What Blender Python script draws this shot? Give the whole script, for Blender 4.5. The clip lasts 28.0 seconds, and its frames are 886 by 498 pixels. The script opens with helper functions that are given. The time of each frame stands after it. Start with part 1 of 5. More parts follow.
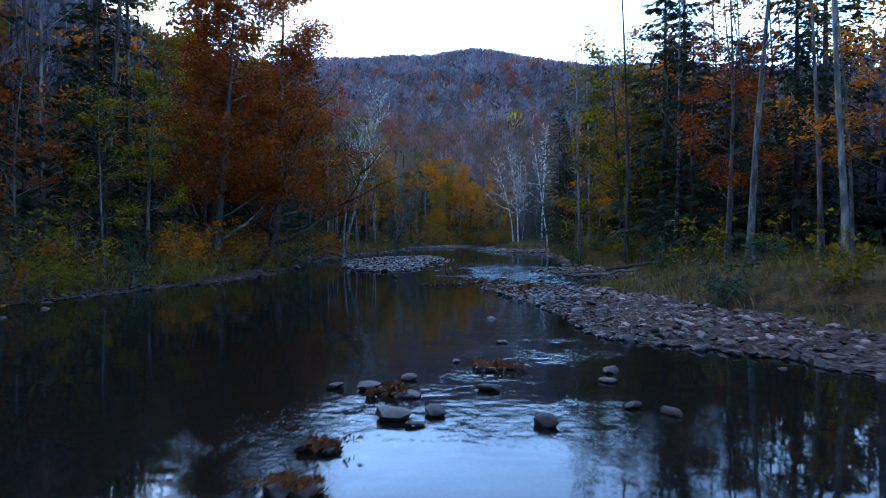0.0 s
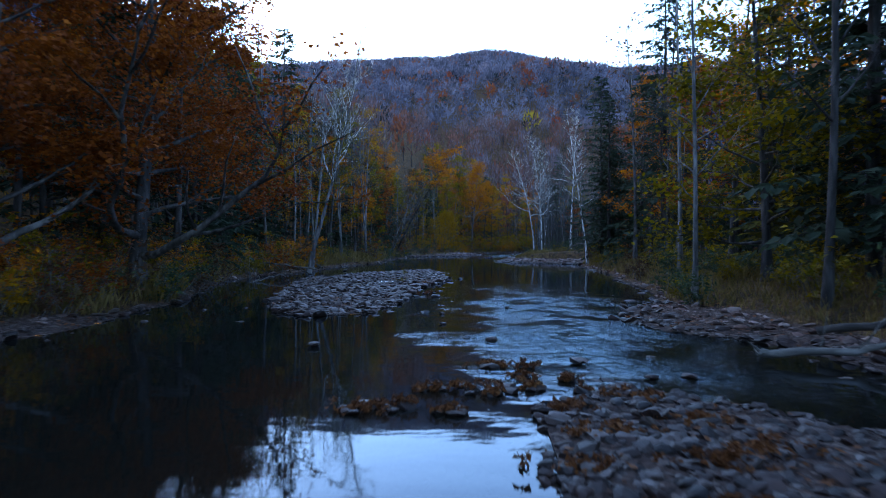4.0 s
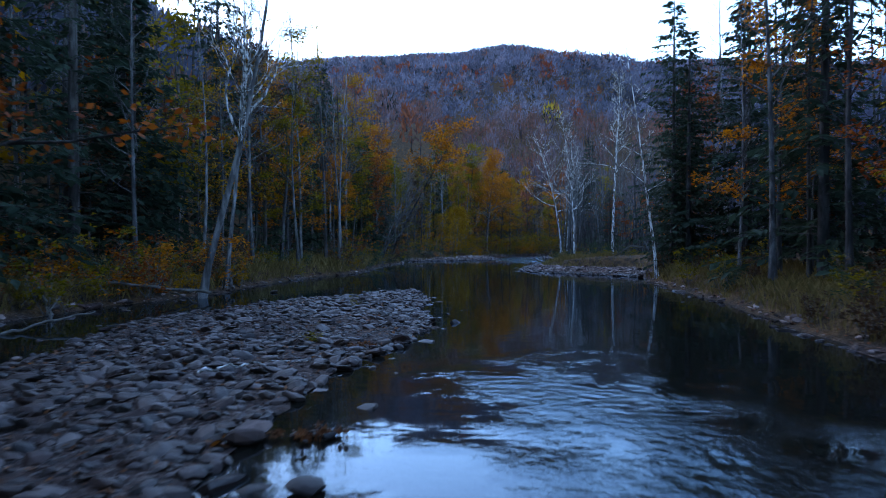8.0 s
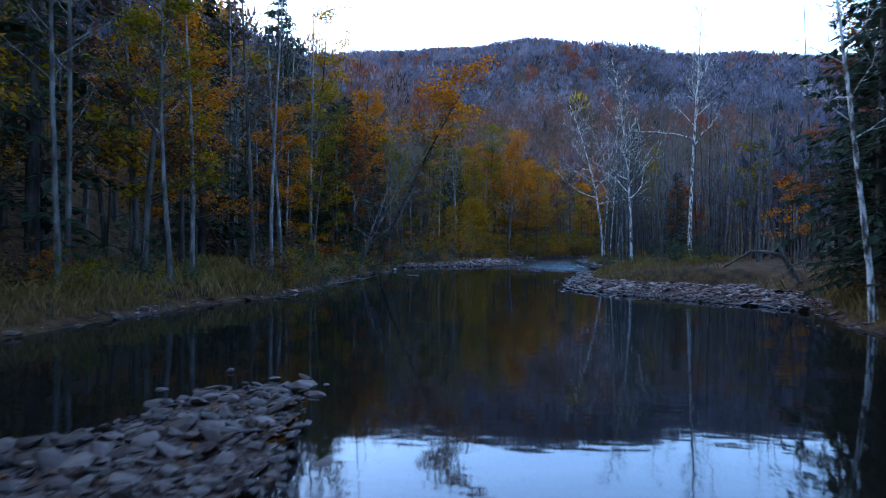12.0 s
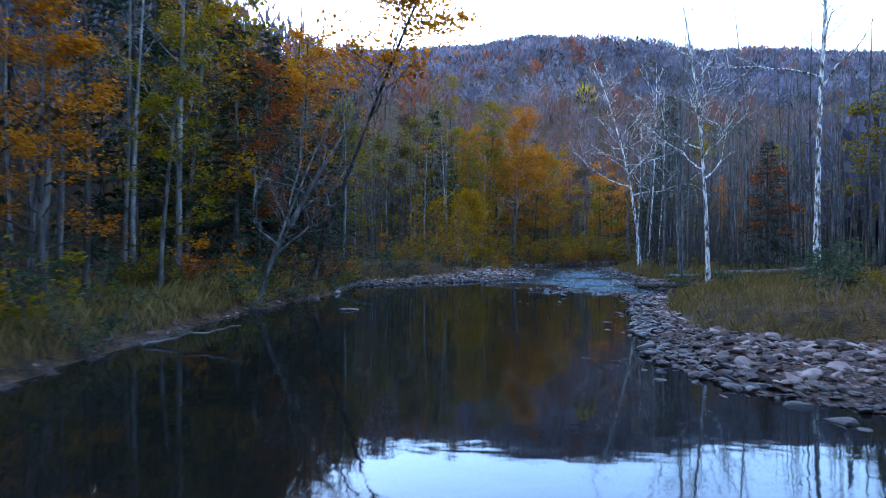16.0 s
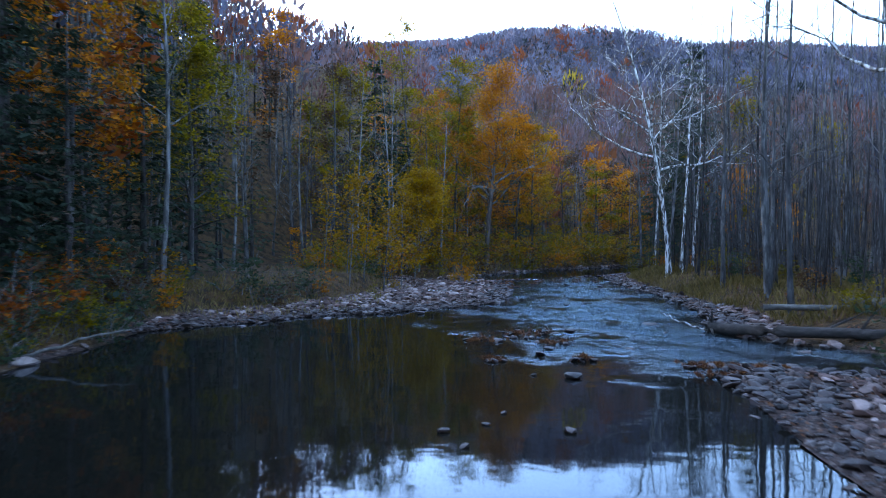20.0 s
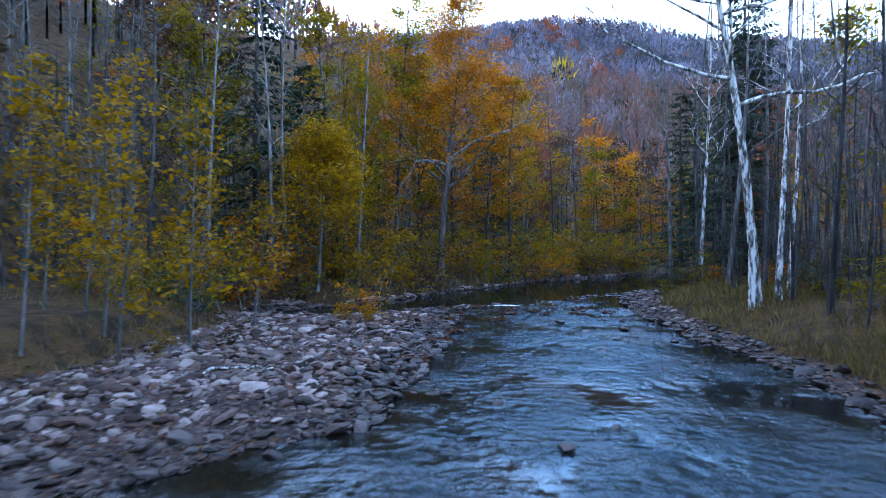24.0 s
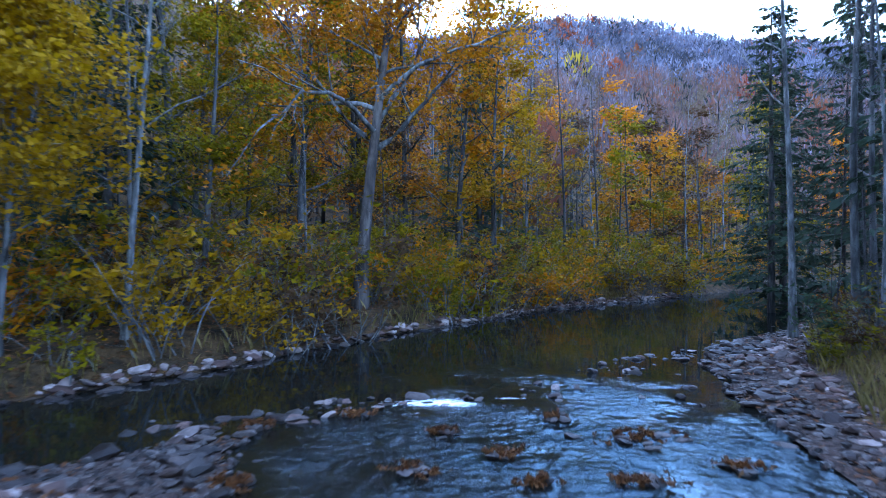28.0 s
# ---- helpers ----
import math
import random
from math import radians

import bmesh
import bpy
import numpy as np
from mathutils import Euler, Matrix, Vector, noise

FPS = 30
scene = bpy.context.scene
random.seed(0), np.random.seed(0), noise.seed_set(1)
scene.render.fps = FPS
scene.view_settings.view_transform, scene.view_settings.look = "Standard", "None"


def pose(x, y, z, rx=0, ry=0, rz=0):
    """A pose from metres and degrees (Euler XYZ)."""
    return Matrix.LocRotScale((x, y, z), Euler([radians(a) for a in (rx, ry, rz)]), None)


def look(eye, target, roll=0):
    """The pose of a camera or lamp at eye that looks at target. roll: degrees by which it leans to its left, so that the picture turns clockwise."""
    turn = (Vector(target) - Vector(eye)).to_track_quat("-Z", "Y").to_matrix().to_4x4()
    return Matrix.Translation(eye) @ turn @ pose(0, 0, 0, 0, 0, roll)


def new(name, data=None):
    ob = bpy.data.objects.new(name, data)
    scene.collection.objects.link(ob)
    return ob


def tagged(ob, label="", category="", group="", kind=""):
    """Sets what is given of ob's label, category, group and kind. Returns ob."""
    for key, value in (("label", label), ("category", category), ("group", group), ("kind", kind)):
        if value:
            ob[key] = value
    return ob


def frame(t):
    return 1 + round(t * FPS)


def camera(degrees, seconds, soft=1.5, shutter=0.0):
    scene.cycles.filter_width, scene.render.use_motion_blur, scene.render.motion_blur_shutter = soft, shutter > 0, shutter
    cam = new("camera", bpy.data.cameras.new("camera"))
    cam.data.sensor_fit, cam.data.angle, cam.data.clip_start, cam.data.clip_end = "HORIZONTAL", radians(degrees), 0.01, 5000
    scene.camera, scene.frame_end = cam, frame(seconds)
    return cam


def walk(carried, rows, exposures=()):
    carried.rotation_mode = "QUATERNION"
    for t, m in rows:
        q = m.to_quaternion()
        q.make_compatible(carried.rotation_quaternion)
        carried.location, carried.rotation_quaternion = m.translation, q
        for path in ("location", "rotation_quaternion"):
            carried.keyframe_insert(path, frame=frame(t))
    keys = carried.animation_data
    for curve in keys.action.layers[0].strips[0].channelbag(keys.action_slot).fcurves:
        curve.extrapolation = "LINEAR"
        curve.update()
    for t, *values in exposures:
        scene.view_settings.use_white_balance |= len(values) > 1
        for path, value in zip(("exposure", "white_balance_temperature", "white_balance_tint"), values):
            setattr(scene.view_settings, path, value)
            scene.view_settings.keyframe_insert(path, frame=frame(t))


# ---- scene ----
# The camera flies up the river: t, x, y, z, yaw, pitch, lean to the right.
cam = camera(68.0, 28.0, soft=1.0, shutter=0.5)
PATH = [
    (0.0, 0.000, -0.000, 2.152, 2.135, -0.905, 0.101),
    (0.5, -0.027, 2.164, 2.152, 2.208, -0.902, 0.076),
    (1.0, -0.016, 4.526, 2.149, 2.363, -0.889, 0.087),
    (1.5, -0.053, 7.098, 2.186, 2.512, -0.860, 0.125),
    (2.0, -0.111, 9.792, 2.222, 2.635, -0.782, 0.117),
    (2.5, -0.134, 12.526, 2.286, 2.800, -0.701, 0.070),
    (3.0, -0.126, 15.370, 2.335, 2.949, -0.624, 0.024),
    (3.5, -0.137, 18.238, 2.374, 3.112, -0.546, 0.007),
    (4.0, -0.058, 21.049, 2.423, 3.324, -0.476, -0.067),
    (4.5, -0.021, 23.930, 2.479, 3.503, -0.431, -0.147),
    (6.5, -0.083, 35.156, 2.669, 4.191, -0.444, -0.325),
    (7.0, -0.038, 38.002, 2.692, 4.404, -0.450, -0.301),
    (7.5, -0.035, 40.864, 2.674, 4.584, -0.471, -0.259),
    (8.0, -0.053, 43.799, 2.668, 4.763, -0.492, -0.175),
    (8.5, -0.014, 46.741, 2.682, 4.974, -0.502, -0.150),
    (9.0, -0.010, 49.613, 2.689, 5.216, -0.479, -0.230),
    (9.5, -0.023, 52.581, 2.680, 5.472, -0.520, -0.290),
    (10.0, -0.152, 55.622, 2.687, 5.678, -0.571, -0.346),
    (10.5, -0.289, 58.695, 2.702, 5.912, -0.602, -0.365),
    (11.0, -0.448, 61.772, 2.725, 6.128, -0.615, -0.354),
    (11.5, -0.561, 64.746, 2.758, 6.357, -0.611, -0.374),
    (12.0, -0.731, 67.727, 2.805, 6.546, -0.594, -0.482),
    (12.5, -0.936, 70.640, 2.857, 6.723, -0.548, -0.590),
    (13.0, -1.033, 73.580, 2.920, 7.006, -0.509, -0.581),
    (13.5, -1.070, 76.387, 2.940, 7.299, -0.492, -0.499),
    (15.5, -1.317, 87.979, 3.042, 7.289, -0.375, -0.233),
    (16.0, -1.282, 91.027, 3.054, 6.843, -0.353, -0.131),
    (16.5, -1.170, 94.059, 3.034, 6.617, -0.313, 0.009),
    (17.0, -1.028, 97.115, 2.993, 6.867, -0.264, 0.088),
    (17.5, -0.873, 100.154, 2.959, 7.049, -0.257, 0.075),
    (18.0, -0.642, 103.228, 2.958, 6.614, -0.236, 0.072),
    (18.5, -0.583, 106.293, 2.945, 6.680, -0.243, 0.033),
    (19.0, -0.503, 109.250, 2.975, 6.532, -0.280, 0.021),
    (19.5, -0.411, 112.227, 3.062, 6.035, -0.364, 0.025),
    (20.0, -0.346, 115.178, 3.147, 5.543, -0.430, 0.016),
    (20.5, -0.228, 118.080, 3.227, 5.127, -0.452, 0.040),
    (21.0, -0.063, 120.948, 3.300, 4.974, -0.488, 0.053),
    (21.5, 0.108, 123.890, 3.360, 5.182, -0.501, 0.060),
    (23.5, 1.326, 135.935, 3.255, 4.981, -0.445, 0.016),
    (24.0, 1.581, 138.606, 3.270, 4.642, -0.416, 0.023),
    (24.5, 1.801, 141.280, 3.255, 4.668, -0.352, 0.018),
    (25.0, 2.179, 143.970, 3.245, 4.844, -0.288, 0.014),
    (25.5, 2.547, 146.659, 3.218, 5.111, -0.245, 0.017),
    (26.0, 2.821, 149.399, 3.144, 5.368, -0.242, 0.015),
    (26.5, 3.035, 152.208, 3.128, 5.553, -0.133, -0.048),
    (27.0, 3.198, 154.936, 3.132, 5.662, 0.028, -0.192),
    (27.5, 3.322, 157.678, 3.117, 5.694, 0.184, -0.318),
    (28.0, 3.505, 160.270, 3.123, 5.701, 0.333, -0.256),
]
walk(cam, [(t, pose(x, y, z, 0, 0, yaw) @ pose(0, 0, 0, 90 + pitch, 0, 0) @ pose(0, 0, 0, 0, 0, -lean)) for t, x, y, z, yaw, pitch, lean in PATH],
     [(0.0, 3.24, 6950, 14.0), (4.0, 3.1, 6800, 14.0), (8.0, 3.05, 6650, 13.0), (13.0, 3.35, 7000, 15.0), (17.0, 3.94, 7400, 16.0), (20.0, 3.84, 7450, 16.0), (25.0, 4.3, 7550, 17.0), (28.0, 4.6, 6750, 17.0)])

# ---- world, sky and sun: an overcast evening ----
world = bpy.data.worlds.new("evening_sky")
scene.world = world
world.use_nodes = True
wn = world.node_tree.nodes
sky = wn.new("ShaderNodeTexSky")
sky.sky_type = "NISHITA"
sky.sun_disc = False
sky.sun_elevation = radians(20.0)
sky.sun_rotation = radians(-53.0)
sky.air_density, sky.dust_density, sky.ozone_density = 1.0, 0.5, 4.5
wn["Background"].inputs["Strength"].default_value = 0.15
world.node_tree.links.new(sky.outputs[0], wn["Background"].inputs["Color"])
sun_data = bpy.data.lights.new("sun", "SUN")
sun_data.energy, sun_data.angle, sun_data.color = 0.15, radians(40.0), (1.0, 0.95, 0.88)
sun = new("sun", sun_data)
sun.matrix_world = look((0, 0, 0), (-math.sin(radians(-53.0)) * math.cos(radians(20.0)), -math.cos(radians(-53.0)) * math.cos(radians(20.0)), -math.sin(radians(20.0))))


# ---- materials ----
def mat_base(name, rough=0.8, spec=0.3):
    m = bpy.data.materials.new(name)
    m.use_nodes = True
    n, l = m.node_tree.nodes, m.node_tree.links
    b = n["Principled BSDF"]
    b.inputs["Roughness"].default_value = rough
    b.inputs["Specular IOR Level"].default_value = spec
    return m, n, l, b


def ramp(n, stops):
    r = n.new("ShaderNodeValToRGB")
    e = r.color_ramp.elements
    while len(e) < len(stops):
        e.new(0.5)
    for el, (p, c) in zip(e, stops):
        el.position, el.color = p, (*c, 1)
    return r


def noise_tex(n, l, scale, detail=6.0, coord="Object", rough=0.6, stretch=None):
    tc = n.new("ShaderNodeTexCoord")
    t = n.new("ShaderNodeTexNoise")
    t.inputs["Scale"].default_value, t.inputs["Detail"].default_value, t.inputs["Roughness"].default_value = scale, detail, rough
    if stretch:
        mp = n.new("ShaderNodeMapping")
        mp.inputs["Scale"].default_value = stretch
        l.new(tc.outputs[coord], mp.inputs[0])
        l.new(mp.outputs[0], t.inputs["Vector"])
    else:
        l.new(tc.outputs[coord], t.inputs["Vector"])
    return t


def mixed(n, l, fac, a, b, mode="MIX"):
    mx = n.new("ShaderNodeMix")
    mx.data_type, mx.blend_type = "RGBA", mode
    for sock, v in ((mx.inputs[0], fac), (mx.inputs[6], a), (mx.inputs[7], b)):
        if isinstance(v, (int, float)):
            sock.default_value = v
        elif isinstance(v, tuple):
            sock.default_value = (*v, 1)
        else:
            l.new(v, sock)
    return mx.outputs[2]


def bumped(n, l, b, height, strength=0.5, distance=0.03):
    bp = n.new("ShaderNodeBump")
    bp.inputs["Strength"].default_value, bp.inputs["Distance"].default_value = strength, distance
    l.new(height, bp.inputs["Height"])
    l.new(bp.outputs[0], b.inputs["Normal"])


def bark(name, dark, mid, light, patch=3.0, steps=(0.36, 0.5, 0.62)):
    m, n, l, b = mat_base(name, 0.9, 0.15)
    t = noise_tex(n, l, patch, 8, stretch=(1, 1, 0.25))
    r = ramp(n, [(steps[0], dark), (steps[1], mid), (steps[2], light)])
    l.new(t.outputs["Fac"], r.inputs[0])
    oi = n.new("ShaderNodeObjectInfo")
    v = n.new("ShaderNodeMapRange")
    v.inputs[3].default_value, v.inputs[4].default_value = 0.65, 1.25
    l.new(oi.outputs["Random"], v.inputs[0])
    sc = n.new("ShaderNodeVectorMath")
    sc.operation = "SCALE"
    l.new(r.outputs[0], sc.inputs[0])
    l.new(v.outputs[0], sc.inputs["Scale"])
    l.new(sc.outputs[0], b.inputs["Base Color"])
    t2 = noise_tex(n, l, 14.0, 6, stretch=(1, 1, 0.2))
    bumped(n, l, b, t2.outputs["Fac"], 0.6, 0.03)
    return m


BARK_GREY = bark("bark_grey", (0.028, 0.027, 0.026), (0.066, 0.064, 0.062), (0.14, 0.135, 0.13))
BARK_DARK = bark("bark_dark", (0.014, 0.013, 0.012), (0.034, 0.031, 0.029), (0.075, 0.07, 0.066))
BARK_BROWN = bark("bark_brown", (0.02, 0.015, 0.013), (0.045, 0.034, 0.029), (0.09, 0.072, 0.062))
BARK_WHITE = bark("bark_white", (0.04, 0.037, 0.032), (0.2, 0.19, 0.172), (0.5, 0.49, 0.47), 7.0, (0.42, 0.5, 0.56))
BARK_PALE = bark("bark_pale", (0.03, 0.028, 0.026), (0.066, 0.064, 0.061), (0.145, 0.142, 0.136), 5.0)


def leaf(name, cols, rough=0.55):
    m, n, l, b = mat_base(name, rough, 0.08)
    g = n.new("ShaderNodeNewGeometry")
    r = ramp(n, [(i / (len(cols) - 1), c) for i, c in enumerate(cols)])
    oi = n.new("ShaderNodeObjectInfo")
    t = noise_tex(n, l, 0.35, 3)
    ad = n.new("ShaderNodeMath")
    ad.operation = "MULTIPLY_ADD"
    ad.inputs[1].default_value = 0.45
    l.new(g.outputs["Random Per Island"], ad.inputs[0])
    mr = n.new("ShaderNodeMapRange")
    mr.inputs[1].default_value, mr.inputs[2].default_value = 0.3, 0.7
    mr.inputs[3].default_value, mr.inputs[4].default_value = 0.0, 0.4
    l.new(t.outputs["Fac"], mr.inputs[0])
    sh = n.new("ShaderNodeMath")
    sh.operation = "MULTIPLY_ADD"
    sh.inputs[1].default_value = 0.15
    l.new(oi.outputs["Random"], sh.inputs[0])
    l.new(mr.outputs[0], sh.inputs[2])
    l.new(sh.outputs[0], ad.inputs[2])
    l.new(ad.outputs[0], r.inputs[0])
    l.new(r.outputs[0], b.inputs["Base Color"])
    tr = n.new("ShaderNodeBsdfTranslucent")
    l.new(r.outputs[0], tr.inputs["Color"])
    mx = n.new("ShaderNodeMixShader")
    mx.inputs[0].default_value = 0.45
    l.new(b.outputs[0], mx.inputs[1])
    l.new(tr.outputs[0], mx.inputs[2])
    l.new(mx.outputs[0], n["Material Output"].inputs["Surface"])
    return m


LEAF_RED = leaf("leaf_rust_red", [(0.04, 0.007, 0.002), (0.115, 0.023, 0.003), (0.21, 0.047, 0.004), (0.3, 0.086, 0.006)])
LEAF_ORANGE = leaf("leaf_orange", [(0.09, 0.026, 0.002), (0.24, 0.072, 0.002), (0.42, 0.135, 0.003), (0.5, 0.19, 0.006)])
LEAF_YELLOW = leaf("leaf_yellow", [(0.05, 0.026, 0.001), (0.16, 0.076, 0.001), (0.29, 0.138, 0.002), (0.38, 0.2, 0.004)])
LEAF_OLIVE = leaf("leaf_olive", [(0.022, 0.021, 0.001), (0.078, 0.062, 0.002), (0.18, 0.12, 0.002), (0.27, 0.165, 0.003)])
LEAF_BROWN = leaf("leaf_brown", [(0.0168, 0.0101, 0.00546), (0.042, 0.021, 0.0101), (0.0714, 0.0336, 0.0147), (0.0924, 0.0462, 0.021)])
LEAF_PILE = leaf("leaf_pile_rust", [(0.03, 0.012, 0.0072), (0.084, 0.03, 0.012), (0.156, 0.054, 0.018), (0.204, 0.096, 0.036)], 0.45)
LEAF_GREEN = leaf("leaf_dark_green", [(0.0096, 0.0176, 0.0096), (0.02, 0.036, 0.0176), (0.036, 0.056, 0.0256), (0.056, 0.072, 0.032)])
NEEDLE = leaf("needle_green", [(0.008, 0.0144, 0.0096), (0.016, 0.028, 0.0176), (0.028, 0.044, 0.0272), (0.04, 0.056, 0.036)], 0.7)
NEEDLE_PALE = leaf("needle_olive", [(0.018, 0.021, 0.006), (0.048, 0.048, 0.0096), (0.09, 0.078, 0.012), (0.12, 0.09, 0.015)], 0.7)
GRASS = leaf("grass_dry", [(0.036, 0.03, 0.007), (0.095, 0.07, 0.02), (0.19, 0.13, 0.045), (0.28, 0.2, 0.085)], 0.8)


def stone_mat(name="river_stone", rough=0.85, wet=1.0):
    m, n, l, b = mat_base(name, rough, 0.15)
    g = n.new("ShaderNodeNewGeometry")
    oi = n.new("ShaderNodeObjectInfo")
    ad = n.new("ShaderNodeMath")
    ad.operation = "ADD"
    l.new(g.outputs["Random Per Island"], ad.inputs[0])
    l.new(oi.outputs["Random"], ad.inputs[1])
    fr = n.new("ShaderNodeMath")
    fr.operation = "FRACT"
    l.new(ad.outputs[0], fr.inputs[0])
    r = ramp(n, [(0.0, (0.018, 0.012, 0.01)), (0.18, (0.056, 0.03, 0.024)), (0.4, (0.135, 0.076, 0.062)), (0.52, (0.06, 0.047, 0.043)), (0.7, (0.155, 0.112, 0.099)), (0.87, (0.225, 0.16, 0.142)), (1.0, (0.32, 0.25, 0.225))])
    l.new(fr.outputs[0], r.inputs[0])
    t = noise_tex(n, l, 5.0, 8)
    r2 = ramp(n, [(0.3, (0.45 * wet, 0.43 * wet, 0.42 * wet)), (0.5, (0.8 * wet, 0.79 * wet, 0.78 * wet)), (0.7, (1.1 * wet, 1.08 * wet, 1.06 * wet))])
    l.new(t.outputs["Fac"], r2.inputs[0])
    l.new(mixed(n, l, 1.0, r.outputs[0], r2.outputs[0], "MULTIPLY"), b.inputs["Base Color"])
    bumped(n, l, b, t.outputs["Fac"], 0.5, 0.03)
    return m


STONE = stone_mat()
WET_STONE = stone_mat("wet_river_stone", 0.5, 0.3)


def ground_mat():
    m, n, l, b = mat_base("leaf_litter_ground", 0.95, 0.1)
    t = noise_tex(n, l, 1.3, 10)
    r = ramp(n, [(0.3, (0.011, 0.008, 0.006)), (0.45, (0.03, 0.018, 0.009)), (0.58, (0.075, 0.038, 0.015)), (0.75, (0.05, 0.038, 0.014))])
    l.new(t.outputs["Fac"], r.inputs[0])
    # gravel and river bed below the grass line
    t2 = n.new("ShaderNodeTexVoronoi")
    t2.inputs["Scale"].default_value, t2.inputs["Randomness"].default_value = 11.0, 1.0
    tc = n.new("ShaderNodeTexCoord")
    l.new(tc.outputs["Object"], t2.inputs["Vector"])
    split = n.new("ShaderNodeSeparateColor")
    l.new(t2.outputs["Color"], split.inputs[0])
    r2 = ramp(n, [(0.0, (0.014, 0.009, 0.008)), (0.3, (0.034, 0.02, 0.016)), (0.55, (0.06, 0.036, 0.028)), (0.8, (0.04, 0.03, 0.026)), (1.0, (0.12, 0.086, 0.072))])
    l.new(split.outputs[0], r2.inputs[0])
    at = n.new("ShaderNodeAttribute")
    at.attribute_name = "gravel"
    l.new(mixed(n, l, at.outputs["Fac"], r.outputs[0], r2.outputs[0]), b.inputs["Base Color"])
    t3 = noise_tex(n, l, 9.0, 8)
    dome = n.new("ShaderNodeMath")
    dome.operation = "MULTIPLY_ADD"
    dome.inputs[1].default_value = -0.9
    l.new(t2.outputs["Distance"], dome.inputs[0])
    l.new(t3.outputs["Fac"], dome.inputs[2])
    bumped(n, l, b, dome.outputs[0], 0.9, 0.08)
    return m


GROUND = ground_mat()


def woods_mat():
    m, n, l, b = mat_base("hazed_bare_woods", 0.95, 0.05)
    at = n.new("ShaderNodeAttribute")
    at.attribute_name = "tone"
    g = n.new("ShaderNodeNewGeometry")
    # Blue-grey stops have distance haze mixed into bark colour; rust and gold are leaves.
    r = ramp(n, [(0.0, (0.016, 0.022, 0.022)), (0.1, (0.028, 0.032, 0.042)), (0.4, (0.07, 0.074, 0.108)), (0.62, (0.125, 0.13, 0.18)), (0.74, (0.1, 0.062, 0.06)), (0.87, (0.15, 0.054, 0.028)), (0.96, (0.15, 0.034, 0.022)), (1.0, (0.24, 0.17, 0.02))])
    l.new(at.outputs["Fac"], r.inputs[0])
    v = n.new("ShaderNodeMapRange")
    v.inputs[3].default_value, v.inputs[4].default_value = 0.7, 1.2
    l.new(g.outputs["Random Per Island"], v.inputs[0])
    sc = n.new("ShaderNodeVectorMath")
    sc.operation = "SCALE"
    l.new(r.outputs[0], sc.inputs[0])
    l.new(v.outputs[0], sc.inputs["Scale"])
    l.new(sc.outputs[0], b.inputs["Base Color"])
    tr = n.new("ShaderNodeBsdfTranslucent")
    l.new(sc.outputs[0], tr.inputs["Color"])
    mx = n.new("ShaderNodeMixShader")
    mx.inputs[0].default_value = 0.4
    l.new(b.outputs[0], mx.inputs[1])
    l.new(tr.outputs[0], mx.inputs[2])
    l.new(mx.outputs[0], n["Material Output"].inputs["Surface"])
    return m


WOODS = woods_mat()


def wood_mat(name, c0, c1, c2):
    m, n, l, b = mat_base(name, 0.85, 0.2)
    t = noise_tex(n, l, 6.0, 8, stretch=(0.15, 1, 1))
    r = ramp(n, [(0.3, c0), (0.52, c1), (0.74, c2)])
    l.new(t.outputs["Fac"], r.inputs[0])
    l.new(r.outputs[0], b.inputs["Base Color"])
    bumped(n, l, b, t.outputs["Fac"], 0.8, 0.03)
    return m


DRIFTWOOD = wood_mat("driftwood", (0.03, 0.026, 0.022), (0.078, 0.07, 0.06), (0.15, 0.14, 0.125))
WET_WOOD = wood_mat("wet_wood", (0.012, 0.01, 0.008), (0.03, 0.024, 0.02), (0.065, 0.053, 0.045))


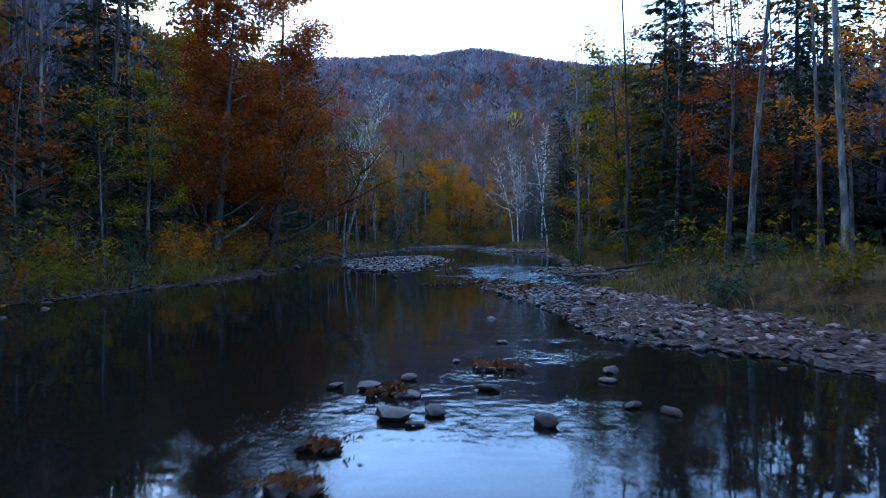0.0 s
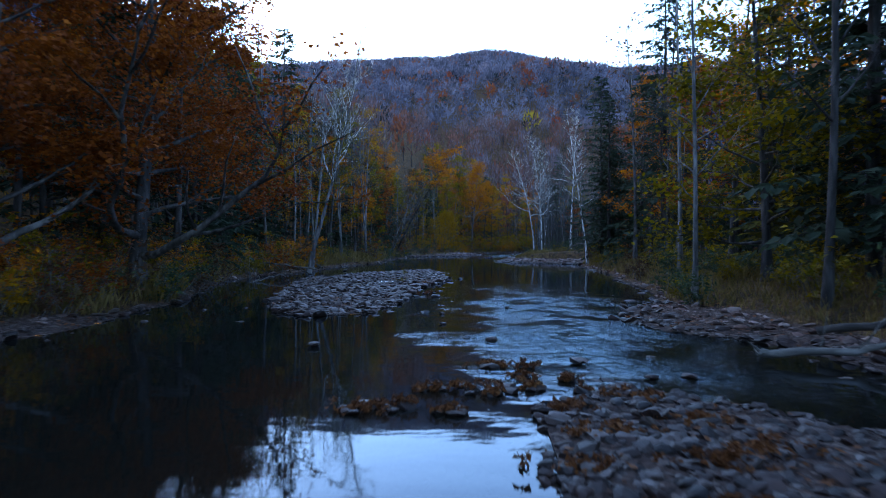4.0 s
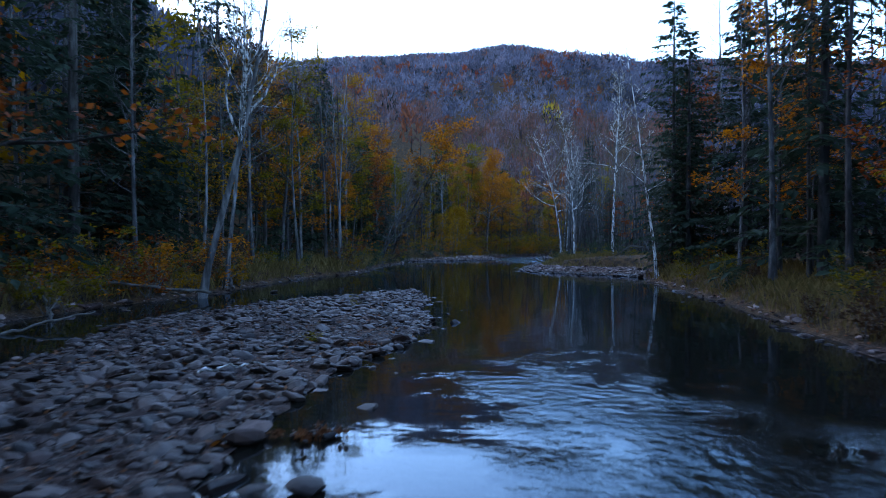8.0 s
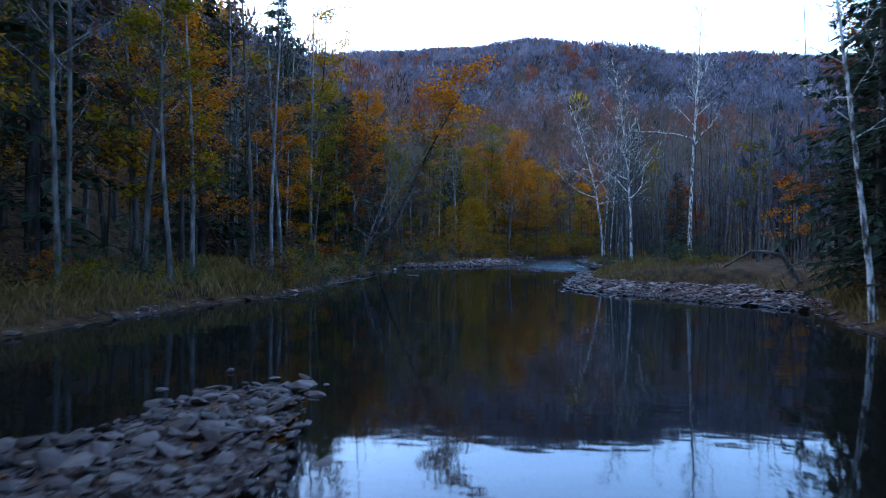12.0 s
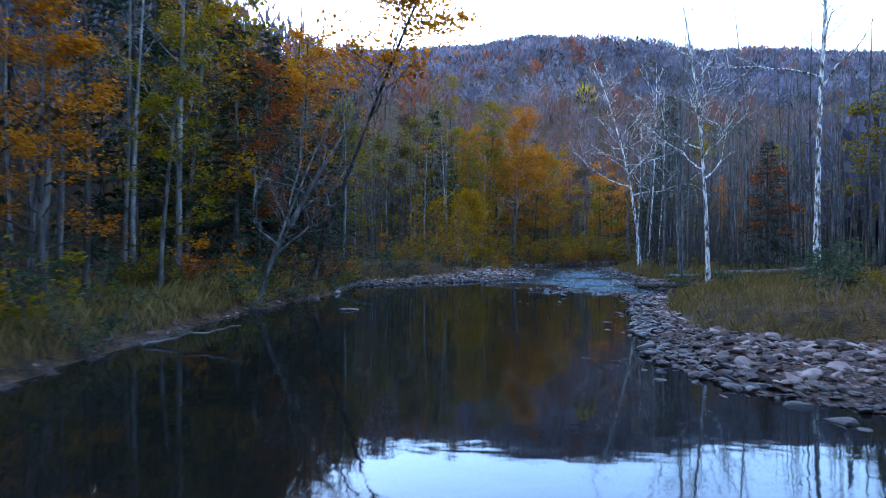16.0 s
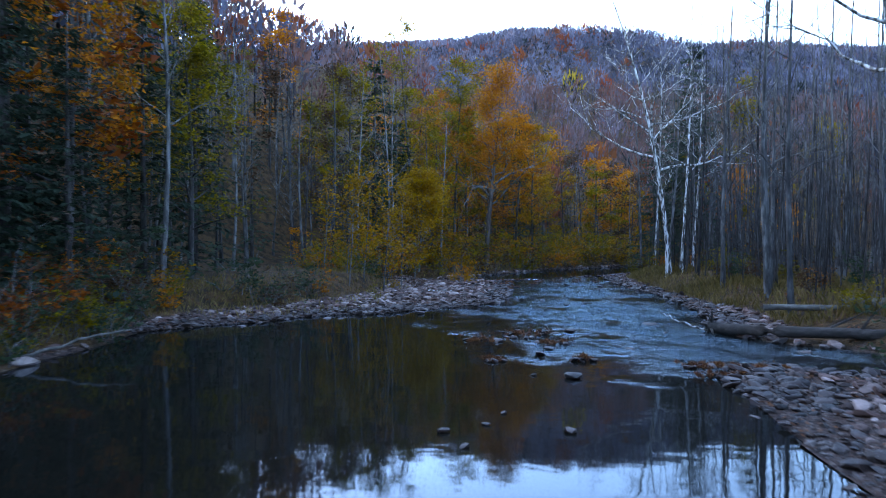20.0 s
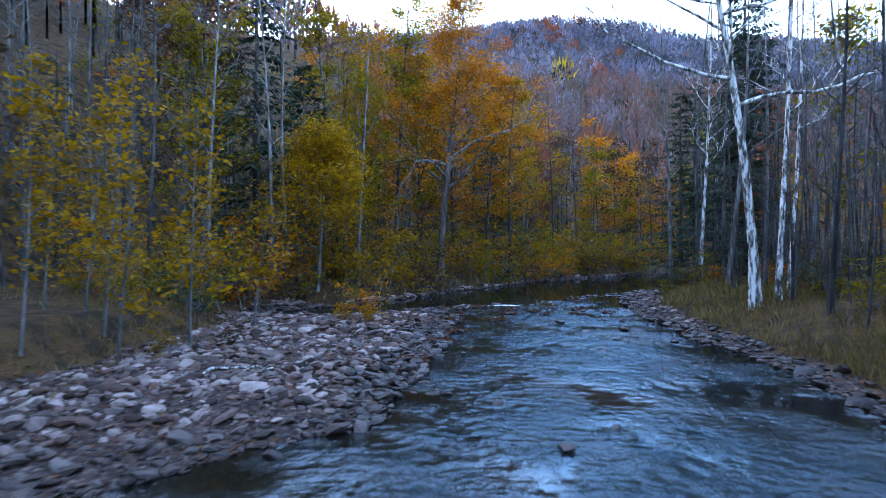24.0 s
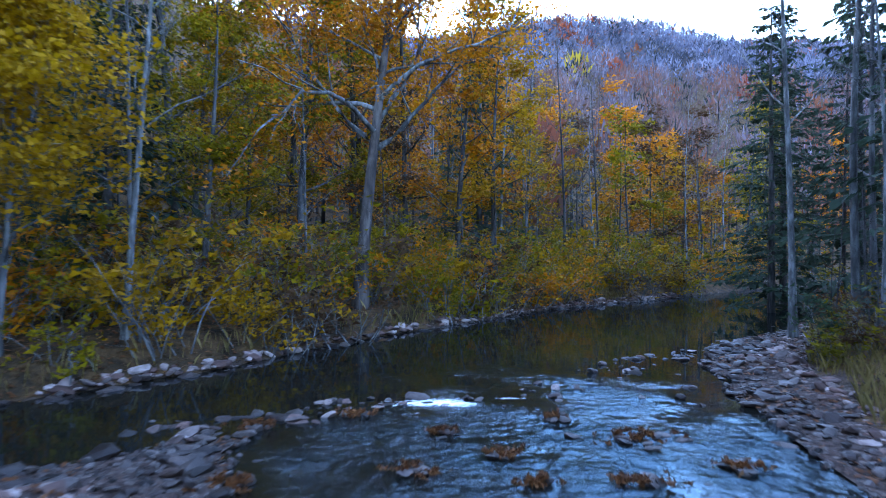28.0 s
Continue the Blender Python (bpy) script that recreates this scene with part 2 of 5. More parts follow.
def water_mat():
    m, n, l, b = mat_base("river_water")
    tint = n.new("ShaderNodeBsdfTransparent")
    tint.inputs["Color"].default_value = (0.17, 0.11, 0.05, 1)
    body = n.new("ShaderNodeBsdfDiffuse")
    body.inputs["Color"].default_value = (0.012, 0.011, 0.008, 1)
    murk = n.new("ShaderNodeMixShader")
    murk.inputs[0].default_value = 0.45
    l.new(tint.outputs[0], murk.inputs[1])
    l.new(body.outputs[0], murk.inputs[2])
    gl = n.new("ShaderNodeBsdfGlossy")
    # Gloss colour dims and blues reflections, riffles most, imitating a bluer upper sky.
    sky_tint = n.new("ShaderNodeMix")
    sky_tint.data_type = "RGBA"
    sky_tint.inputs[6].default_value, sky_tint.inputs[7].default_value = (0.74, 0.86, 0.98, 1), (0.52, 0.82, 1.0, 1)
    l.new(sky_tint.outputs[2], gl.inputs["Color"])
    gl_rough = n.new("ShaderNodeMath")
    gl_rough.operation = "MULTIPLY_ADD"
    gl_rough.inputs[1].default_value, gl_rough.inputs[2].default_value = 0.07, 0.035
    l.new(gl_rough.outputs[0], gl.inputs["Roughness"])
    fz = n.new("ShaderNodeFresnel")
    fz.inputs["IOR"].default_value = 1.33
    at = n.new("ShaderNodeAttribute")
    at.attribute_name = "riffle"
    fast = noise_tex(n, l, 3.6, 3, stretch=(0.9, 1.0, 1), rough=0.5)
    patch = noise_tex(n, l, 0.6, 3, stretch=(1.0, 0.6, 1))
    calm = n.new("ShaderNodeMapRange")
    calm.inputs[1].default_value, calm.inputs[2].default_value = 0.36, 0.56
    calm.inputs[3].default_value, calm.inputs[4].default_value = 0.16, 1.1
    l.new(patch.outputs["Fac"], calm.inputs[0])
    chop = noise_tex(n, l, 12.0, 3, stretch=(0.8, 1.0, 1), rough=0.6)
    both = n.new("ShaderNodeMath")
    both.operation = "MULTIPLY_ADD"
    both.inputs[1].default_value = 0.24
    l.new(chop.outputs["Fac"], both.inputs[0])
    l.new(fast.outputs["Fac"], both.inputs[2])
    run = n.new("ShaderNodeMath")
    run.operation = "MULTIPLY"
    slow = noise_tex(n, l, 0.9, 3, stretch=(0.5, 1.0, 1))
    s1 = n.new("ShaderNodeMath")
    s1.operation = "MULTIPLY"
    l.new(both.outputs[0], s1.inputs[0])
    l.new(at.outputs["Fac"], run.inputs[0])
    l.new(at.outputs["Fac"], gl_rough.inputs[0])
    l.new(at.outputs["Fac"], sky_tint.inputs[0])
    l.new(calm.outputs[0], run.inputs[1])
    l.new(run.outputs[0], s1.inputs[1])
    s2 = n.new("ShaderNodeMath")
    s2.operation = "MULTIPLY_ADD"
    s2.inputs[1].default_value = 0.05
    l.new(slow.outputs["Fac"], s2.inputs[0])
    l.new(s1.outputs[0], s2.inputs[2])
    bp = n.new("ShaderNodeBump")
    bp.inputs["Strength"].default_value, bp.inputs["Distance"].default_value = 1.0, 0.13
    l.new(s2.outputs[0], bp.inputs["Height"])
    l.new(bp.outputs[0], gl.inputs["Normal"])
    l.new(bp.outputs[0], fz.inputs["Normal"])
    wet = n.new("ShaderNodeMixShader")
    l.new(fz.outputs[0], wet.inputs[0])
    l.new(murk.outputs[0], wet.inputs[1])
    l.new(gl.outputs[0], wet.inputs[2])
    foam = n.new("ShaderNodeBsdfDiffuse")
    foam.inputs["Color"].default_value = (0.8, 0.82, 0.85, 1)
    af = n.new("ShaderNodeAttribute")
    af.attribute_name = "foam"
    fn = noise_tex(n, l, 6.0, 8, stretch=(0.8, 1.0, 1), rough=0.75)
    mr = n.new("ShaderNodeMath")
    mr.operation = "ADD"
    l.new(fn.outputs["Fac"], mr.inputs[0])
    l.new(af.outputs["Fac"], mr.inputs[1])
    th = n.new("ShaderNodeMapRange")
    th.inputs[1].default_value, th.inputs[2].default_value = 0.9, 1.12
    l.new(mr.outputs[0], th.inputs[0])
    out = n.new("ShaderNodeMixShader")
    l.new(th.outputs[0], out.inputs[0])
    l.new(wet.outputs[0], out.inputs[1])
    l.new(foam.outputs[0], out.inputs[2])
    l.new(out.outputs[0], n["Material Output"].inputs["Surface"])
    return m


WATER = water_mat()

# ---- plan of the river: shore lines, bars and grass edges ----
LEFT = [(-15, -60), (-15, 0), (-14.7, 20), (-13.4, 27), (-11.8, 33), (-11.4, 40), (-12.5, 48), (-15, 56), (-16.6, 63), (-16, 70), (-14.6, 77), (-15, 84),
        (-14.3, 94), (-12.6, 99), (-12.4, 105), (-13, 112), (-13.6, 120), (-12.6, 130), (-13.2, 137.5), (-10.3, 140.8), (-8, 143.6), (-5.6, 144.8), (-3.8, 146.8), (-0.7, 150),
        (-0.3, 155), (-0.1, 161), (0, 167), (-0.7, 171.4), (-3.4, 169), (-6, 167.6), (-9.5, 167.8), (-8, 171), (-5.4, 174.3), (-4.1, 177.4), (-2, 182.8), (1.1, 188.7), (6.7, 198.5),
        (13.9, 206.6), (23, 218.5), (40, 235), (80, 262)]
RIGHT = [(9, -60), (9, 0), (7, 8), (5.6, 11.6), (3.6, 13.4), (2.5, 15.2), (2.5, 19), (1.7, 23.4), (0.6, 28), (0.9, 31), (2.2, 32.4), (4, 31), (6.6, 28.2), (8.8, 27.6),
         (8.2, 30), (7.2, 33), (7.2, 36.5), (5, 39.4), (4.4, 42), (5.2, 46), (7.4, 49), (8.5, 55), (9.1, 64), (10, 73), (10.4, 86), (10.6, 92), (11.6, 96), (9.7, 98.9), (8.1, 100.7), (6, 103),
         (3.2, 105)]
RIGHT += [(2.1, 109), (2.6, 114.6), (3.5, 121), (4.3, 126.5), (4.7, 130.5), (5.2, 132.8), (6.6, 132.7), (8.4, 131.7), (10.2, 132.4), (11.2, 134), (9.9, 135.7), (8.3, 136.6), (7.3, 138), (7.2, 140), (7.9, 143.5), (8.4, 146.4), (9, 155), (8.3, 163), (8.1, 171), (8.9, 180), (11.3, 184.6),
         (16, 189.7), (28, 200), (48, 214), (90, 240)]
MID_BAR = [(-3.8, 43.4), (-6, 42), (-8, 45), (-9.3, 50), (-10.5, 57), (-12.2, 65), (-11, 70), (-9.5, 74), (-7.1, 76.3), (-6.4, 79.6), (-4.7, 80.2), (-3.5, 75.6), (-3, 70.5),
           (-2.2, 66.5), (-2.1, 62), (-3, 58.5), (-3.5, 54), (-3.2, 49)]
GRAVEL = [
    [(1, 33), (0, 26), (2, 14), (5, 9), (8, 6), (10, 9), (7.6, 14.5), (6.4, 18.5), (5.4, 23), (5, 28), (6, 33)],
    [(4, 44), (5, 36), (10, 30), (12, 31), (8.5, 39), (7.2, 44), (8, 49), (6, 49)],
    [(10, 97), (2, 103), (1, 110), (2, 122), (4, 131), (5.2, 133.4), (8.5, 132.2), (9.2, 130.6), (7, 128.6), (5.4, 122), (4.6, 115), (6, 111.6), (9.5, 110.6), (13, 109), (14, 104), (12.5, 97)],
]
GRAVEL += [
    [(-14.5, 136), (-13.5, 142), (-11, 145), (-9, 149), (-8.5, 156), (-8.5, 162), (-11, 167), (-10, 173), (2, 172), (1, 150), (-5, 143)],
    [(6.6, 138), (7, 146), (7, 170), (8, 183), (14, 190), (16, 188.5), (13.4, 183), (11, 177), (9.8, 170), (9.8, 163), (10.1, 157), (10, 148), (10, 142), (9.2, 137.2)],
    [(-16, 18), (-10, 33), (-10, 50), (-12.4, 50), (-13, 40), (-13.4, 33.5), (-15.5, 25)],
]


def poly_dist(px, py, pts, closed):
    """Distance from points to a polyline."""
    best = np.full(px.shape, 1e9)
    seq = list(zip(pts, pts[1:] + pts[:1] if closed else pts[1:]))
    for (ax, ay), (bx, by) in seq:
        dx, dy = bx - ax, by - ay
        t = np.clip(((px - ax) * dx + (py - ay) * dy) / (dx * dx + dy * dy + 1e-9), 0, 1)
        best = np.minimum(best, np.hypot(px - ax - t * dx, py - ay - t * dy))
    return best


def poly_in(px, py, pts):
    inside = np.zeros(px.shape, bool)
    for (ax, ay), (bx, by) in zip(pts, pts[1:] + pts[:1]):
        cross = ((ay > py) != (by > py)) & (px < (bx - ax) * (py - ay) / (by - ay + 1e-12) + ax)
        inside ^= cross
    return inside


RIVER = LEFT + RIGHT[::-1]


def smooth(a, b, x):
    t = np.clip((x - a) / (b - a), 0, 1)
    return t * t * (3 - 2 * t)


def wave(x, y, s):
    """A cheap lumpy field between about -1 and 1."""
    return (np.sin(x / s * 1.7 + 1.3 * np.sin(y / s * 0.9)) + np.sin(y / s * 1.3 + 1.1 * np.sin(x / s * 1.1 + 2.0)) + np.sin((x + y) / s * 0.77 + 0.6)) / 3


def shore(x, y):
    """Metres from the water's edge, negative in the water; and from each bank."""
    x, y = np.asarray(x, float), np.asarray(y, float)
    wx, wy = x + 0.22 * wave(x, y, 0.9), y + 0.22 * wave(y + 40, x, 0.8)
    dl, dr, dm = poly_dist(wx, wy, LEFT, False), poly_dist(wx, wy, RIGHT, False), poly_dist(wx, wy, MID_BAR, True)
    in_r, in_m = poly_in(wx, wy, RIVER), poly_in(wx, wy, MID_BAR)
    d = np.where(in_r, np.where(in_m, dm, -np.minimum(np.minimum(dl, dr), dm)), np.minimum(dl, dr))
    return d, dl, dr, in_m


def gravel_at(x, y):
    x, y = np.asarray(x, float), np.asarray(y, float)
    g = poly_in(x, y, MID_BAR)
    for p in GRAVEL:
        g |= poly_in(x + 0.4 * wave(x, y, 1.3), y + 0.4 * wave(y, x, 1.1), p)
    return g


def ridge(x):
    return 292 + 28.7 * np.exp(-((x + 14) / 127) ** 2) + 3.6 * np.sin(x / 41) + 2 * np.sin(x / 20 + 1) + 16 * smooth(0, -300, x) - 9 * smooth(200, 500, x)


def mountain(x, y):
    """The wooded mountain across the valley's head, with a nearer shoulder."""
    foot = 265 + 0.1 * np.abs(x)
    k = np.clip((y - foot) / (1188 - foot), 0, 1)
    rise = ridge(x) * k * (1.2 - 0.2 * k) + 20 * wave(x, y, 60) * k * (1 - k)
    rise = rise + 15 * np.exp(-((x - 101) / 87) ** 2 - ((y - 643) / 91) ** 2) * smooth(0, 0.25, k)
    return rise * (1 - 0.6 * np.clip((y - 1188) / 400, 0, 1)), k


def height(x, y):
    """The ground's height anywhere."""
    x, y = np.asarray(x, float), np.asarray(y, float)
    d, dl, dr, in_m = shore(x, y)
    g = gravel_at(x, y)
    bed = -0.12 - 0.5 * smooth(0, 3.5, -d)
    bar = np.where(in_m, -0.09 + 0.2 * smooth(0, 3.2, d) + 0.09 * wave(x, y, 1.2), -0.03 + 0.33 * smooth(0, 3.0, d) + 0.09 * wave(x, y, 1.0))
    bar = bar - 0.27 * smooth(20, 26, y) * smooth(35, 33, y) * smooth(6, 4, x)
    bank = 0.05 + 0.75 * smooth(0.1, 1.6, d) + 0.5 * smooth(1.5, 9, d) + 0.12 * wave(x, y, 2.4) * smooth(0.5, 3, d)
    left = (dl < dr) & ~in_m
    hill = np.where(left, 0.72 * np.maximum(0, d - 13) * smooth(13, 26, d), 0.05 * np.maximum(0, d - 40))
    hill = hill * np.where(left, 1 + 0.2 * smooth(-18, -34, x) * smooth(140, 170, y), 1)
    hill = np.where(left, np.minimum(1, 0.28 + 0.72 * smooth(-12, -36, x) + 0.4 * smooth(190, 235, y)) * 80 * (1 - np.exp(-hill / 80)), hill) + smooth(16, 40, d) * 1.5 * wave(x, y, 9)
    far, k = mountain(x, y)
    side = 0.42 * np.maximum(0, np.abs(x) - 150)
    side = 95 * (1 - np.exp(-side / 95))
    gd = np.full(x.shape, 1e9)
    for q in GRAVEL:
        gd = np.minimum(gd, poly_dist(x, y, q, True))
    blend = np.where(g, 0.0, smooth(0.0, 2.2, gd))
    low = np.minimum(bar, bank)
    land = np.maximum(low + (bank - low) * blend + hill, -0.12)
    out = np.where(d < 0, bed, np.maximum(land * (1 - smooth(0.02, 0.4, k)), far + np.minimum(land, 2.0)))
    return np.where(d < 0, bed, np.maximum(out, np.minimum(side, 95) * (np.abs(x) > 150)))


def mesh_of(name, verts, faces, mat):
    me = bpy.data.meshes.new(name)
    me.from_pydata(verts, [], faces)
    me.materials.append(mat)
    me.update()
    return me


def grid(xs, ys, zf):
    gx, gy = np.meshgrid(xs, ys)
    px, py = gx.ravel(), gy.ravel()
    pz = zf(px, py)
    w, h = len(xs), len(ys)
    i = (np.arange(h - 1)[:, None] * w + np.arange(w - 1)[None, :]).ravel()
    return np.stack([px, py, pz], 1), np.stack([i, i + 1, i + w + 1, i + w], 1)


def axis(parts):
    out = []
    for a, b, s in parts:
        out.extend(np.arange(a, b, s))
    return np.array(out + [parts[-1][1]])


gv, gf = grid(axis([(-2400, -1000, 100), (-1000, -340, 22), (-340, -60, 10), (-60, -24, 3), (-24, 24, 0.5), (24, 60, 3), (60, 400, 10), (400, 1000, 22), (1000, 2400, 100)]),
              axis([(-1200, -60, 60), (-60, 0, 3), (0, 215, 0.5), (215, 280, 2), (280, 1230, 16), (1230, 2400, 90)]), height)
me = mesh_of("ground", gv, gf.tolist(), GROUND)
me.polygons.foreach_set("use_smooth", [True] * len(me.polygons))
sd = shore(gv[:, 0], gv[:, 1])[0]
att = me.attributes.new("gravel", "FLOAT", "POINT")
att.data.foreach_set("value", np.where((gravel_at(gv[:, 0], gv[:, 1])) | (sd < 0.1), 1.0, 0.0).astype(np.float32))
ground = tagged(new("ground", me), "brown leaf-littered forest floor, gravel bed and wooded mountain", "ground", kind="structure")

RIFFLES = [(2.6, 38, 4.4, 9, 0.75), (2.2, 47, 4.6, 9, 0.6), (1.4, 13, 3, 4, 0.16), (1.5, 56, 3.5, 5, 0.3), (4.6, 138, 6.5, 8, 0.85), (3.6, 146, 7.5, 12, 1.0), (4, 160, 6, 14, 1.0), (5.0, 170, 5.5, 8, 1.0), (-1, 8, 4, 3, 0.12)]
FOAM = [(1.7, 173.9, 2.2, 0.9, 0.6), (3.5, 174.5, 1.7, 0.6, 0.55), (3.0, 172.8, 2.6, 1.4, 0.14), (6.0, 174.5, 2.0, 0.8, 0.27), (1.9, 37.5, 3.0, 5.0, 0.2), (3.4, 33.5, 1.6, 2.0, 0.2), (2.5, 146, 5, 8, 0.13), (3.5, 163, 4.5, 9, 0.13)]


def field(x, y, spots):
    v = np.zeros_like(x)
    for cx, cy, rx, ry, s in spots:
        v = np.maximum(v, s * np.clip(1.35 - 1.35 * np.sqrt(((x - cx) / rx) ** 2 + ((y - cy) / ry) ** 2) + 0.4 * wave(x, y, 1.1) + 0.35 * wave(y, x, 0.45), 0, 1))
    return v


def swell(x, y):
    f = field(x, y, RIFFLES)
    return f * 0.022 * wave(x, y, 0.42) + f * 0.01 * wave(y, x, 0.3)


wv, wf = grid(axis([(-60, -20, 4), (-20, 16, 0.25), (16, 100, 4)]), axis([(-80, 0, 4), (0, 195, 0.25), (195, 300, 4)]), swell)
wd = shore(wv[:, 0], wv[:, 1])[0]
keep = (wd < 2.6) | poly_in(wv[:, 0], wv[:, 1], MID_BAR)
fk = keep[wf].any(1)
used = np.zeros(len(wv), bool)
used[wf[fk].ravel()] = True
remap = np.cumsum(used) - 1
wv2, wf2 = wv[used], remap[wf[fk]]
me = mesh_of("water", wv2, wf2.tolist(), WATER)
me.polygons.foreach_set("use_smooth", [True] * len(me.polygons))
for nm, sp in (("riffle", RIFFLES), ("foam", FOAM)):
    att = me.attributes.new(nm, "FLOAT", "POINT")
    att.data.foreach_set("value", field(wv2[:, 0], wv2[:, 1], sp).astype(np.float32))
tagged(new("water", me), "dark brown shallow river, still pools and bright riffles", "river", kind="structure")


# ---- plants ----
class Buf:
    """Collects tubes and cones of one mesh."""

    def __init__(self):
        self.v, self.f = [], []

    def tube(self, pts, radii, sides):
        base = len(self.v)
        n = len(pts)
        for i, (p, r) in enumerate(zip(pts, radii)):
            d = (pts[min(i + 1, n - 1)] - pts[max(i - 1, 0)]).normalized()
            a = d.orthogonal().normalized() if abs(d.z) < 0.9 else Vector((1, 0, 0)).cross(d).normalized()
            b = d.cross(a)
            for k in range(sides):
                t = 2 * math.pi * k / sides
                self.v.append(p + (a * math.cos(t) + b * math.sin(t)) * r)
        for i in range(n - 1):
            for k in range(sides):
                k2 = (k + 1) % sides
                self.f.append((base + i * sides + k, base + i * sides + k2, base + (i + 1) * sides + k2, base + (i + 1) * sides + k))

    def collar(self, lo, hi, a):
        """Grows the piece that begins at vertex a out of the vertices lo to hi."""
        j = min(range(lo, hi), key=lambda i: (self.v[i] - self.v[a]).length_squared)
        self.f.append((j, a, a + 1))

    def cone(self, p, q, r):
        base = len(self.v)
        d = (q - p).normalized()
        a = d.orthogonal().normalized() * r
        b = d.cross(a)
        self.v.extend((p + a, p - a * 0.5 + b * 0.87, p - a * 0.5 - b * 0.87, q))
        self.f.extend(((base, base + 1, base + 3), (base + 1, base + 2, base + 3), (base + 2, base, base + 3)))


def limb_points(rng, p, d, length, n, bend, droop):
    pts = [p.copy()]
    d = d.normalized()
    for i in range(n):
        d = (d + Vector((rng.gauss(0, bend), rng.gauss(0, bend), rng.gauss(0, bend) + droop))).normalized()
        pts.append(pts[-1] + d * (length / n))
    return pts


def at_along(pts, t):
    f = t * (len(pts) - 1)
    i = min(int(f), len(pts) - 2)
    return pts[i].lerp(pts[i + 1], f - i), (pts[i + 1] - pts[i]).normalized()


def grow(seed, tall, r, lean=(0.0, 0.0), start=0.4, limbs=14, reach=3.5, rise=0.7, subs=4, twigs=4, sides=7, bend=0.05, fork=0, twig_len=0.7, own=False):
    """A branching skeleton; returns its mesh data and the points where leaves sit."""
    rng = random.Random(seed)
    stem, buf, tips = Buf(), Buf(), []
    limbs_out = []
    n = 10
    trunk = []
    wob = [rng.gauss(0, 1) for _ in range(4)]
    for i in range(n + 1):
        t = i / n
        trunk.append(Vector((lean[0] * t ** 1.25 + bend * tall * 0.25 * (math.sin(3.1 * t + wob[0]) - math.sin(wob[0])), lean[1] * t ** 1.25 + bend * tall * 0.25 * (math.sin(3.7 * t + wob[1]) - math.sin(wob[1])), tall * t - (0.5 if i == 0 else 0))))
    radii = [r * (1.45 if i == 0 else (1 - 0.88 * (i / n) ** 0.9)) for i in range(n + 1)]
    stem.tube(trunk, radii, sides)
    for k in range(3 if sides > 5 else 0):
        a = 2 * math.pi * (k + rng.random() * 0.5) / 3
        o = Vector((math.cos(a), math.sin(a), 0))
        at_ = len(stem.v)
        stem.tube([o * r * 2.1 + Vector((0, 0, -0.35)), o * r * 0.8 + Vector((0, 0, 0.15)), o * r * 0.2 + Vector((0, 0, 0.7))], [r * 0.22, r * 0.4, r * 0.3], 4)
        stem.collar(0, sides * 2, at_ + 8)
    for k in range(limbs):
        if own:
            buf = Buf()
            limbs_out.append(buf)
        u = (k + rng.random()) / limbs
        t = start + (0.97 - start) * u
        p, td = at_along(trunk, t)
        az = k * 2.4 + rng.gauss(0, 0.4)
        up = rise + rng.gauss(0, 0.18) + 0.35 * u
        d = Vector((math.cos(az), math.sin(az), up))
        big = k < fork
        ln = reach * (1.7 if big else 1.0) * (1 - 0.62 * u) * rng.uniform(0.7, 1.2)
        lr = max(0.014, r * (1 - 0.85 * t) * (0.6 if big else 0.42))
        seg = 9 if big else 5
        pts = limb_points(rng, p, d, ln, seg, 0.2 if big else 0.13, 0.05)
        l0 = len(buf.v)
        buf.tube(pts, [lr * (1 - 0.85 * i / seg) for i in range(seg + 1)], 5 if sides > 5 else 3)
        l1 = len(buf.v)
        tips.append(pts[-1])
        for s in range(subs):
            q, qd = at_along(pts, 0.3 + 0.65 * (s + rng.random()) / subs)
            sd_ = (qd + Vector((rng.gauss(0, 0.6), rng.gauss(0, 0.6), rng.gauss(0.15, 0.4)))).normalized()
            sl = ln * rng.uniform(0.25, 0.5)
            sp = limb_points(rng, q, sd_, sl, 3, 0.15, 0.06)
            s0 = len(buf.v)
            buf.tube(sp, [lr * 0.4, lr * 0.3, lr * 0.22, lr * 0.1], 3)
            s1 = len(buf.v)
            buf.collar(l0, l1, s0)
            tips.extend((sp[1], sp[2], sp[3]))
            for w in range(twigs):
                e, ed = at_along(sp, rng.uniform(0.15, 1.0))
                td2 = (ed + Vector((rng.gauss(0, 0.7), rng.gauss(0, 0.7), rng.gauss(0.2, 0.5)))).normalized()
                end = e + td2 * twig_len * rng.uniform(0.5, 1.3)
                c0 = len(buf.v)
                buf.cone(e, end, 0.009)
                buf.collar(s0, s1, c0)
                tips.append(end)
    return (stem, limbs_out if own else buf), tips


